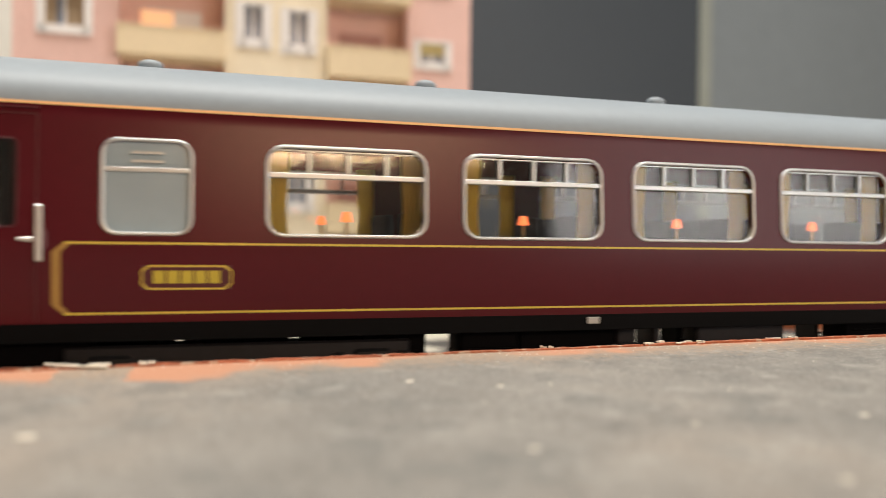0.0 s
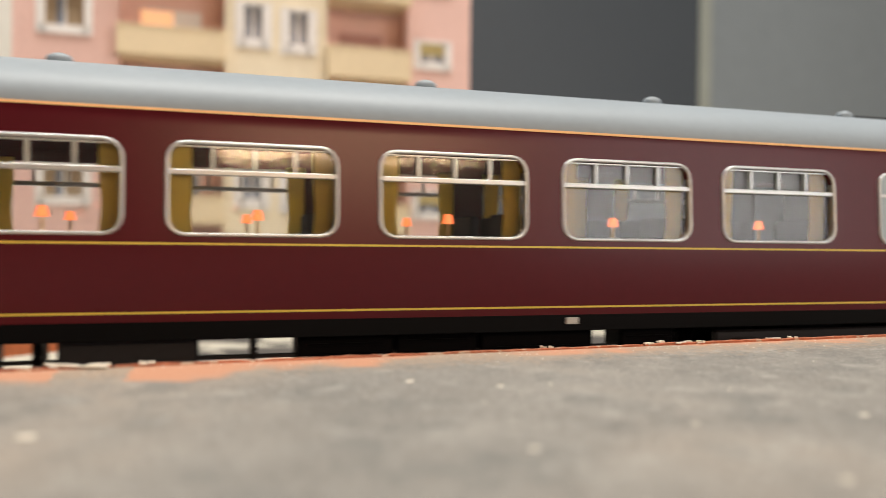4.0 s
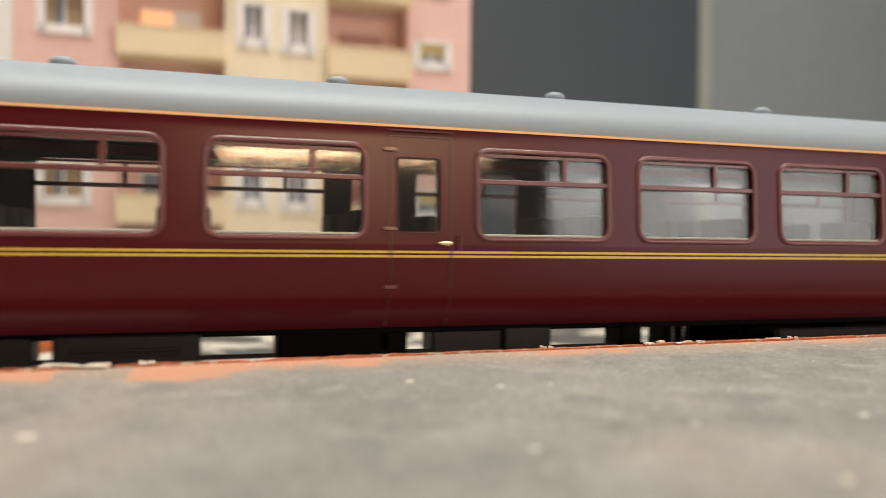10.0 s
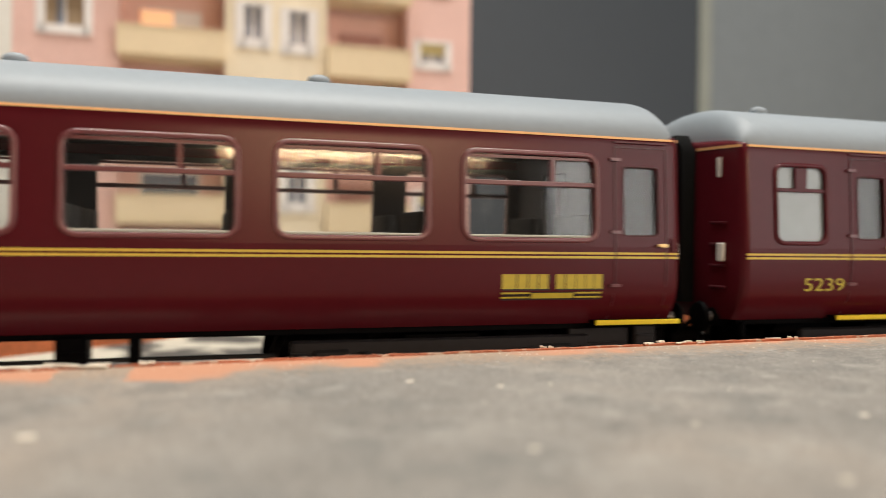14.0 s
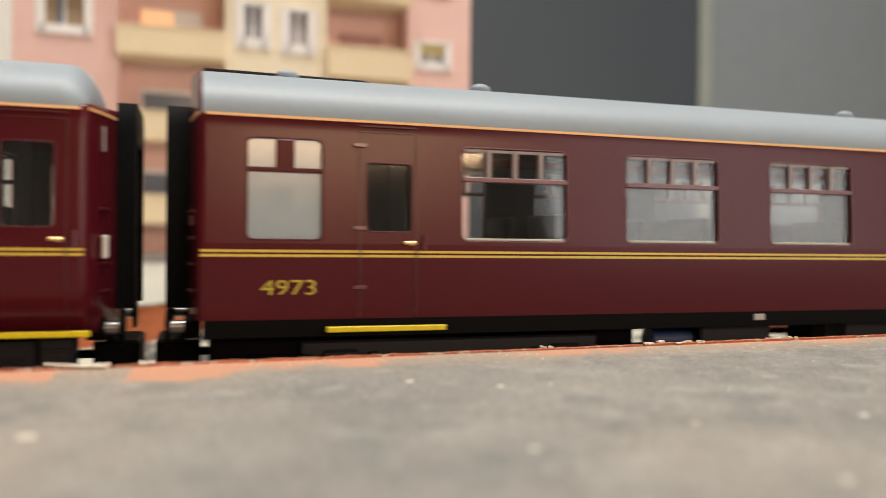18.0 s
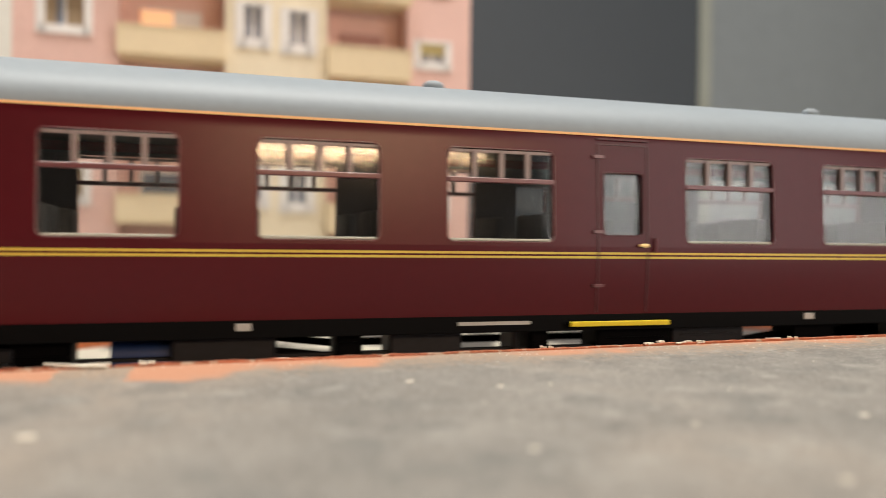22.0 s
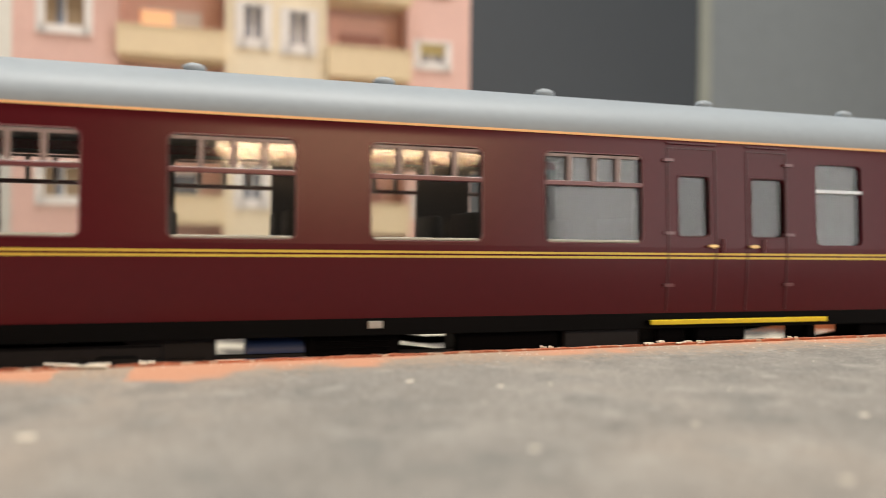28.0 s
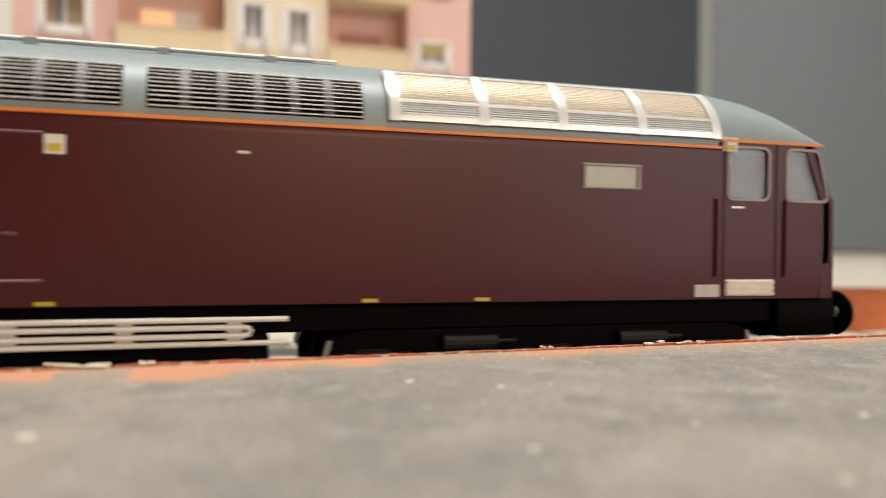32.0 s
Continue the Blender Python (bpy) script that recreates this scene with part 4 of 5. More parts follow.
def locomotive():
    c = thing("diesel_locomotive", "maroon model diesel locomotive with grey roof and yellow nose", "model locomotive")
    L, zb, zc = LOCO_L, 16.3, 40.4
    wins = [(4.7, 16.6, 33.0, 41.0), (19.8, 26.8, 33.0, 41.0), (219.6, 226.8, 32.3, 40.2), (230.6, 238.4, 32.3, 40.2)]
    ports = [(44.2, 52.2, 33.5, 36.7), (194.8, 203.4, 33.3, 36.5)]
    lean = {0: 1, 3: -1}
    XA, XB, CAB_A, CAB_B = 2.4, L - 0.8, 42.2, 41.3

    def cab_rect(i, a, b_, p, q, r):
        pts = round_rect(a, b_, p, q, r)
        k = lean.get(i, 0)
        if k > 0:
            return [(x + 0.36 * (z - p) * (b_ - x) / (b_ - a), z) for x, z in pts]
        if k < 0:
            return [(x - 0.26 * (z - p) * (x - a) / (b_ - a), z) for x, z in pts]
        return pts

    flat_y = lambda z: -17.6
    for side in (-1, 1):
        bm = bmesh.new()
        plate_with_holes(bm, 29.0, 218.0, 22.0, 39.0, [round_rect(a, b_, p, q, 0.2) for a, b_, p, q in ports], flat_y, 0.9)
        plate_with_holes(bm, 0, 0, 0, 0, [cab_rect(i, *wins[i], 1.0) for i in (0, 1)], flat_y, 0.9,
                         [(XA + 0.7, 22.0), (29.0, 22.0), (29.0, CAB_A), (XA + 5.0, CAB_A), (XA + 1.4, 33.0), (XA + 0.8, 32.4)])
        plate_with_holes(bm, 0, 0, 0, 0, [cab_rect(i, *wins[i], 1.0) for i in (2, 3)], flat_y, 0.9,
                         [(218.0, 22.0), (XB - 0.7, 22.0), (XB - 0.8, 32.4), (XB - 1.4, 33.0), (XB - 4.6, CAB_B), (218.0, CAB_B)])
        strip(bm, lambda z: hw_loco(z) if z < 22 else 17.6, XA + 0.7, XB - 0.7, zb, 22.0, 0, 5, 0.9)
        strip(bm, lambda z: 17.6 - 0.14 * (z - 39) ** 2, 29.0, 218.0, 39.0, zc, 0, 4, 0.9)
        if side > 0:
            far_side(bm)
        part("body_side", bm, MAROON_LOCO, c, "brown maroon body side")
    # cab fronts: upright yellow nose, raked screen above it
    for x, way, cab in ((XA, -1, CAB_A), (XB, 1, CAB_B)):
        bm = bmesh.new()
        front = [(0.6, zb), (1.3, 24), (1.2, 32.2), (0.6, 32.8), (-2.6, cab)]
        prof = [(x + way * d, z) for d, z in front] + [(x + way * (d - 1.3), z) for d, z in reversed(front)]
        rings = []
        for y in (-17.6, -16.8, -15, -10, 0, 10, 15, 16.8, 17.6):
            bow = 2.8 * (abs(y) / 17.6) ** 2.6
            rings.append([(px - way * bow, y, pz) for i, (px, pz) in enumerate(prof)])
        loft(bm, rings, closed=True, caps=True)
        f = part("cab_front", bm, MAROON_LOCO, c, "cab front")
        nose, rings = bmesh.new(), []
        for k in range(15):
            y = -13.2 + 26.4 * k / 14
            out = 2.0 - 1.7 * (abs(y) / 13.2) ** 2.8
            prof_n = [(-1.2, 17.6), (out - 0.3, 17.6), (out, 18.0), (out + 0.1, 25), (out, 31.4), (out - 0.35, 31.9), (-1.2, 31.9)]
            rings.append([(x + way * d, y, z) for d, z in prof_n])
        loft(nose, rings, closed=True, caps=True)
        n_ = part("nose_panel", nose, NOSE_YELLOW, f, "yellow warning panel")
        for s in (-1, 1):
            bm = boxed(*sorted((x + way * 1.7, x + way * 3.7)), s * 9 - 2.2, s * 9 + 2.2, 19.5, 22.6, 0.5, 2)
            part("lamp_housing", bm, NOSE_YELLOW, n_)
            bm = disc(bmesh.new(), (x + way * 3.8, s * 9, 21.0), (way, 0, 0), 1.2, 0.3, 14)
            part("headlight", bm, WHITE, n_)
        part("grille_box", boxed(*sorted((x + way * 1.7, x + way * 2.3)), -4, 4, 28.2, 30.2, 0.2), BLACK, n_, "black grille")
        part("multiple_jumper", boxed(*sorted((x + way * 1.7, x + way * 3.9)), -3, 3, 18.4, 26.4, 0.6, 2), NOSE_YELLOW, n_)
        for y0 in (-7.4, -5.0, 5.0, 7.4):
            bm = bmesh.new()
            q = [(x + way * 1.7, 28.0), (x + way * 3.0, 26.8), (x + way * 3.3, 24.0), (x + way * 2.2, 22.4)]
            for p0, p1 in zip(q, q[1:]):
                rod(bm, (p0[0], y0, p0[1]), (p1[0], y0 * 0.9, p1[1]), 0.6, 8)
            part("jumper_cable", bm, NOSE_YELLOW, n_, "yellow jumper cable")
            part("cable_socket", boxed(*sorted((x + way * 1.5, x + way * 2.2)), y0 - 0.9, y0 + 0.9, 20.4, 22.6, 0.15), BLACK, n_)
        for s in (-1, 1):
            bm = bmesh.new()
            q = [(x + way * 2.6, 22.6), (x + way * 4.4, 19.5), (x + way * 4.6, 16.6), (x + way * 3.0, 14.2)]
            for p0, p1 in zip(q, q[1:]):
                rod(bm, (p0[0], s * 5.8, p0[1]), (p1[0], s * 5.8, p1[1]), 0.45, 8)
            part("brake_hose", bm, BLACK, f, "black rubber hose")
        for s in (-1, 1):
            sx = lambda z: x + way * (0.6 - 3.2 * (z - 32.8) / (cab - 32.8)) + way * 0.12
            bm = bmesh.new()
            loft(bm, [[(sx(z) + way * d - way * 2.8 * (abs(y) / 17.6) ** 2.6, y, z) for y, z in round_rect(*sorted((s * 1.0, s * 14.6)), 33.6, cab - 1.2, 0.8)] for d in (0.0, 0.35)], closed=True, caps=True)
            w = part("windscreen", bm, WINDSCREEN, f, "cab windscreen")
            bm = bmesh.new()
            rod(bm, (sx(33.2) + way * 0.6, s * 8, 33.2), (sx(38) + way * 0.4, s * 5, 38.0), 0.2, 6)
            part("wiper", bm, BLACK, w)
        for s in (-1, 1):
            bm = bmesh.new()
            rod(bm, (x + way * 1.0, s * 11.4, 13.6), (x + way * 4.6, s * 11.4, 13.6), 1.2, 12)
            b2 = part("buffer", bm, BLACK, f, "large black buffer")
            part("buffer_head", disc(bmesh.new(), (x + way * 6.0, s * 11.4, 13.2), (way, 0, 0), 3.9, 0.9, 24, 3.4), BLACK, b2)
            part("buffer_shank", rod(bmesh.new(), (x + way * 4.4, s * 11.4, 13.4), (x + way * 5.8, s * 11.4, 13.4), 0.9, 12), CHROME, b2)
        part("buffer_beam", boxed(*sorted((x - way * 10, x + way * 1.4)), -15.8, 15.8, 9.8, zb, 0.6, 2), BLACK, f)
        coupling_bm = boxed(*sorted((x - way * 2, x + way * 7)), -1.6, 1.6, 8.0, 9.6, 0.3)
        part("coupling", coupling_bm, BLACK, c)
    # orange lamp box seen low on the coach-side corner
    part("corner_lamp", boxed(0.2, 3.0, -17.4, -14.0, 11.6, 15.8, 0.4, 2), BUFFER_ORANGE, c, "orange buffer shank cover")
    # glazing
    for i, (a, b_, p, q) in enumerate(wins):
        for side in (-1, 1):
            bm = bmesh.new()
            loft(bm, [[(x, -17.6 + d, z) for x, z in cab_rect(i, a, b_, p, q, 1.0)] for d in (0.3, 0.8)], closed=True, caps=True)
            w = part("cab_window", bm if side < 0 else far_side(bm), LOCO_GLASS, c, "cab side window", None, False)
            bm = bmesh.new()
            o, n2 = cab_rect(i, a - 0.4, b_ + 0.4, p - 0.4, q + 0.4, 1.3), cab_rect(i, a, b_, p, q, 1.0)
            loft(bm, [[(x, y, z) for x, z in pts] for pts, y in ((n2, -17.0), (n2, -17.75), (o, -17.75), (o, -17.5))], closed=True)
            part("window_frame", bm if side < 0 else far_side(bm), LOCO_RIM, w, "pale window rim")
    for a, b_, p, q in ports:
        bm = boxed(a, b_, -17.45, -17.0, p, q)
        g = part("side_grille", bm, GRILLE_PALE, c, "pale side window grille")
        bm = bmesh.new()
        for x0, x1, z0, z1 in ((a - 0.45, b_ + 0.45, q, q + 0.35), (a - 0.45, b_ + 0.45, p - 0.2, p), (a - 0.35, a, p, q), (b_, b_ + 0.4, p, q)):
            box(bm, x0, x1, -17.85, -17.3, z0, z1)
        part("grille_frame", bm, LOCO_RIM, g, "pale raised frame")
    # cab doors with recessed handrails
    for a, b_ in ((18.4, 28.2), (218.6, 228.6)):
        bm = bmesh.new()
        for x0, x1, z0, z1 in ((a, a + 0.25, 19.5, 41.2), (b_ - 0.25, b_, 19.5, 41.2), (a, b_, 19.3, 19.55), (a, b_, 41.2, 41.4), (a + 1.2, b_ - 1.2, 22.2, 22.4)):
            box(bm, x0, x1, -17.8, -17.4, z0, z1)
        d = part("cab_door", bm, MAROON_LOCO, c)
        part("door_handle", boxed(a + 1.2, a + 3.6, -18.1, -17.5, 30.6, 31.0, 0.15), CHROME, d, "bright door handle")
        for x in (a - 1.4, b_ + 1.4):
            bm = rod(bmesh.new(), (x, -17.9, 20), (x, -17.9, 32), 0.22, 6)
            for z in (20, 32):
                rod(bm, (x, -17.9, z), (x, -17.3, z), 0.25, 6)
            part("handrail", bm, MAROON_LOCO, d)
        bm = boxed(a + 0.4, b_ - 0.6, -17.95, -17.4, 16.8, 19.4, 0.15)
        s_ = part("cab_step", bm, WHITE, c, "white step well")
        bm = bmesh.new()
        for k in range(3):
            box(bm, a + 0.6, b_ - 0.8, -18.25, -17.8, 17.1 + k * 0.85, 17.35 + k * 0.85)
        part("step_tread", bm, WHITE, s_)
    part("cab_valance", boxed(3.5, 18.6, -17.75, -16.6, 12.4, 17.9, 0.15), BLACK, c, "black cab valance")
    # roof with rounded cab ends
    domes = [((5.6, 0.05), (6.8, 2.6), (8.6, 4.4), (11.4, 6.1), (15, 7.5), (19.5, 8.5), (24.5, 9.0), (29.4, 9.2))]
    def roof_piece(stations, z0):
        bm = bmesh.new()
        rings = []
        for x, h in stations:
            r = roof_ring(x, 17.5, z0, z0 + h, power=2.15, n=26)
            rings.append(r + [(x, 17.5, z0 - 0.25), (x, -17.5, z0 - 0.25)])
        loft(bm, rings, closed=True, caps=True)
        return part("roof", bm, ROOF_LOCO, c, "grey roof")

    roof_piece(domes[0], CAB_A)
    roof_piece([(29.4, 11.0), (217.6, 11.0)], zc)
    roof_piece([(217.6, 10.1), (222, 9.7), (227, 8.8), (231, 7.3), (234, 5.4), (236.2, 3.2), (237.4, 1.4), (237.9, 0.05)], CAB_B)
    for side in (-1, 1):
        bm = boxed(29.2, 218.0, -17.85, -17.3, zc - 0.45, zc)
        box(bm, 6.8, 29.2, -17.85, -17.3, CAB_A - 0.2, CAB_A + 0.25)
        box(bm, 218.0, L - 4.4, -17.85, -17.3, CAB_B - 0.2, CAB_B + 0.25)
        part("cantrail_line", bm if side < 0 else far_side(bm), LOCO_ORANGE, c, "orange lining under the roof")
    # radiator grilles in the roof's flank
    for a, b_ in ((31.4, 58.8), (72.8, 100.5), (103.5, 131.5), (134.4, 161.7)):
        g = part("roof_grille", roof_patch(bmesh.new(), a, b_, 0.045, 0.385, -0.4, 0.05), BLACK, c, "black louvred roof grille")
        n = 6
        for i in range(1, n):
            x = a + (b_ - a) * i / n
            part("grille_rib", roof_patch(bmesh.new(), x - 0.6, x + 0.6, 0.05, 0.38, 0.0, 0.1), GRILLE_RIB, g)
        for i in range(10):
            y, z = roof_at(0.058 + 0.315 * i / 9, 0.34)
            part("slat", rod(bmesh.new(), (a + 0.2, y, z), (b_ - 0.2, y, z), 0.08, 6), SLAT_PALE, g)
    # ribbed cover over the fans at one end
    g = part("fan_cover", roof_patch(bmesh.new(), 165.1, 217.6, 0.05, 0.50, -0.2, 0.2), FAN_WELL, c, "bright ribbed roof cover")
    for i in range(15):
        y, z = roof_at(0.222 + 0.275 * i / 14, 0.42)
        part("slat", rod(bmesh.new(), (166.4, y, z), (216.4, y, z), 0.16, 8), FAN_SLAT, g)
    for i in range(5):
        y, z = roof_at(0.108 + 0.072 * i / 4, 0.42)
        part("lower_slat", rod(bmesh.new(), (166.4, y, z), (216.4, y, z), 0.15, 8), BRIGHT_ROOF, g)
    for u0, u1 in ((0.05, 0.095), (0.188, 0.21), (0.505, 0.535)):
        part("fan_cover_edge", roof_patch(bmesh.new(), 165.6, 217.2, u0, u1, 0.3, 0.7), BRIGHT_ROOF, g)
    for x in (166, 178.8, 190.9, 203.9, 216.8):
        part("fan_cover_rib", roof_patch(bmesh.new(), x - 0.8, x + 0.8, 0.045, 0.53, 0.3, 0.8), BRIGHT_ROOF, g)
    for a, b_ in ((76, 98), (112, 160)):
        part("roof_hatch", boxed(a, b_, -6.5, 6.5, 50.6, 51.6, 0.3), GRILLE_PALE, c, "flat pale roof hatch")
    bm = rod(bmesh.new(), (100, -9.6, 50.4), (156, -9.6, 50.4), 0.22, 6)
    for x in (104, 120, 136, 150):
        box(bm, x - 0.8, x + 0.8, -10, -9.2, 49.4, 50.7)
    part("roof_rail", bm, ROOF, c)
    part("roof_pod", boxed(10, 20, -6, 6, 45.0, 50.7, 1.2, 3), DARK_TEAL, c, "dark teal roof pod")
    bm = rod(bmesh.new(), (11.5, -7, 46.6), (11.5, -7, 51.4), 0.15, 5)
    part("aerial", bm, BLACK, c)
    disc_bm = disc(bmesh.new(), (6.6, -11, 43.6), (1, 0, 0), 0.8, 3.0, 12)
    part("roof_horn", disc_bm, ROOF_LOCO, c)
    # body side door and small fittings
    d = part("engine_room_door", boxed(114.0, 122.6, -17.605, -17.4, 19.4, 37.6, 0.0), MAROON_LOCO, c, "flush engine room door")
    # lips and catches are coloured pale to stand for caught light
    for z in (19.3, 37.3):
        part("door_lip", boxed(113.8, 123.0, -18.0, -17.4, z, z + 0.4, 0.15), LIP_MAROON, d)
    for x, z in ((119.4, 25.2), (114.6, 34.6), (109.2, 25.8), (114.6, 23.7)):
        part("door_catch", boxed(x - 0.7, x + 0.7, -18.0, -17.5, z - 0.2, z + 0.2, 0.06), LIP_MAROON, d)
    part("lamp_iron", boxed(145.4, 146.9, -17.9, -17.5, 36.0, 36.35, 0.05), WHITE, c, "tiny pale catch")
    for x in (29.2, 123.0, 218.6):
        p = part("warning_plate", boxed(x - 0.2 if x > 200 else x, x + 2.3, -17.78, -17.5, 35.0 if x == 123 else 39.6, 37.4 if x == 123 else 41.8), WHITE, c, "white and yellow warning plate")
        part("plate_flash", boxed(x + 0.3, x + 1.9, -17.84, -17.7, 35.3 if x == 123 else 39.8, 36.3 if x == 123 else 40.6), PAINT_TEXT, p)
    for x0, x1 in ((84.4, 88.7), (91.5, 93.9), (122.0, 124.2), (161.8, 163.9), (177.8, 180.0)):
        part("jacking_mark", boxed(x0, x1, -17.7, -17.3, 16.45, 16.95), PAINT_TEXT, c, "small yellow jacking mark")
    part("data_plate", boxed(213.6, 218.0, -17.7, -17.3, 16.7, 18.6), DATA_WHITE, c)
    flat = lambda z: 17.6
    logo(c, flat, 59.3, 81.0, 30.9, 36.6)
    bars_number(c, flat, 6.4, 14.3, 28.6, 30.9, 5)
    for k in range(4):
        part("notice_line", strip(bmesh.new(), flat, 7.9, 12.2 - 0.5 * (k % 2), 20.2 + k * 0.65, 20.5 + k * 0.65, 0.06), PAINT_TEXT, c, "unreadable yellow line")
    bm = disc(bmesh.new(), (10.4, -17.68, 19.1), (0, 1, 0), 1.0, 0.1, 20)
    bmesh.ops.scale(bm, vec=(1.9, 1, 1), verts=bm.verts, space=Matrix.Translation((-10.4, 17.68, -19.1)))
    part("depot_badge", bm, DATA_WHITE, c, "oval grey badge")
    # underside
    part("underframe", boxed(9, L - 9, -14.5, 14.5, 12.2, 16.5, 0.3), BLACK, c, "black underframe")
    part("fuel_tank", boxed(92, 150, -13.6, 13.6, 5.2, 12.4, 1.0, 2), BLACK, c, "black fuel tank")
    for s in (-1, 1):
        bm = bmesh.new()
        y = s * 17.5
        # one pipe that runs to and fro in four rows
        run_ = [(152, 11.3), (95.3, 11.3), (94.8, 11.55), (94.8, 12.05), (95.3, 12.3), (146.6, 12.3), (147.2, 12.6), (147.2, 13.1), (146.6, 13.4), (92.3, 13.4), (91.8, 13.65), (91.8, 14.15), (92.3, 14.4), (152, 14.4)]
        for p0, p1 in zip(run_, run_[1:]):
            rod(bm, (p0[0], y, p0[1]), (p1[0], y, p1[1]), 0.36, 8)
        pipe = part("tank_pipe", bm, PIPE_WHITE, c, "white cooling pipe bent into four rows")
        for x in (98.5, 119, 132, 145.2):
            part("pipe_clamp", boxed(x - 1.0, x + 1.0, y - 0.25, y + 0.6, 11.0, 14.7, 0.15), GRILLE_PALE, pipe)
    for x in (50.0, L - 50.0):
        bogie(c, x, 56, True)
    bm = boxed(9, 27, -14, 14, 30.0, 30.6)
    box(bm, 27.6, 28.4, -15.5, 15.5, 22, 41)
    box(bm, 10, 13, -13, 13, 30.4, 33.6, 0.5)
    part("cab_interior", bm, WHITE, c, "pale cab desk and bulkhead")
    part("cab_desk_lip", boxed(12.4, 16.0, -13.5, -9.0, 33.2, 35.0, 0.3), CURTAIN, c, "cream desk edge in the cab")
    part("cab_pillar", boxed(9.6, 10.6, -12.5, -11.4, 31, 41, 0.2), WHITE, c)
    part("cab_pillar", boxed(13.6, 14.3, -9.5, -8.6, 31, 41, 0.2), WHITE, c)
    part("cab_rail", rod(bmesh.new(), (7.2, -14.5, 34.6), (16.4, -14.5, 34.6), 0.16, 6), WHITE, c)
    bm = boxed(8, 12, -9, -4, 24, 34, 0.8, 2)
    part("cab_seat", bm, SEAT, c)
    part("cab_bulkhead", boxed(L - 23, L - 22, -16, 16, 17, 41), INTERIOR, c)
    return c


loco = locomotive()
# the body is a little longer than the drawing it was built to
for ob in loco.children:
    ob.location.x *= 1.015
    if not ob.name.startswith("bogie"):
        for sub_part in [ob] + list(ob.children_recursive):
            sub_part.data.transform(Matrix.Diagonal((1.015, 1, 1, 1)))

# ---- the layout: baseboard, track, platforms ----
GROUND_Z = -5.0
board = part("ground", boxed(-3060, 3060, -700, 1000, GROUND_Z - 18, GROUND_Z), BOARD)
tagged(board, "pale painted model railway baseboard", "baseboard", kind="structure")


def track():
    t = thing("railway_track", "straight model railway track on pale ballast", "track", at=Matrix.Identity(4))
    bm = bmesh.new()
    ring = [(-24, -4.95), (-19, -3.0), (19, -3.0), (24, -4.95)]
    loft(bm, [[(x, y, z) for y, z in ring] for x in (-3020, 3020)], closed=True, caps=True)
    part("ballast", bm, BALLAST, t, "pale ballast bed")
    for s in (-1, 1):
        bm = bmesh.new()
        box(bm, -3020, 3020, s * 8.75 - 0.55, s * 8.75 + 0.55, -0.8, 0.0, 0.1)
        box(bm, -3020, 3020, s * 8.75 - 0.25, s * 8.75 + 0.25, -2.0, -0.7)
        box(bm, -3020, 3020, s * 8.75 - 1.1, s * 8.75 + 1.1, -2.5, -2.0)
        part("rail", bm, RAIL, t, "nickel silver rail")
    first = part("sleeper", boxed(-1.6, 1.6, -16, 16, -3.6, -2.3, 0.2), SLEEPER, t, "", shift(-700, 0, 0))
    for i in range(1, 160):
        again(first, t, shift(-700 + i * 8.8, 0, 0))
    return t


track()


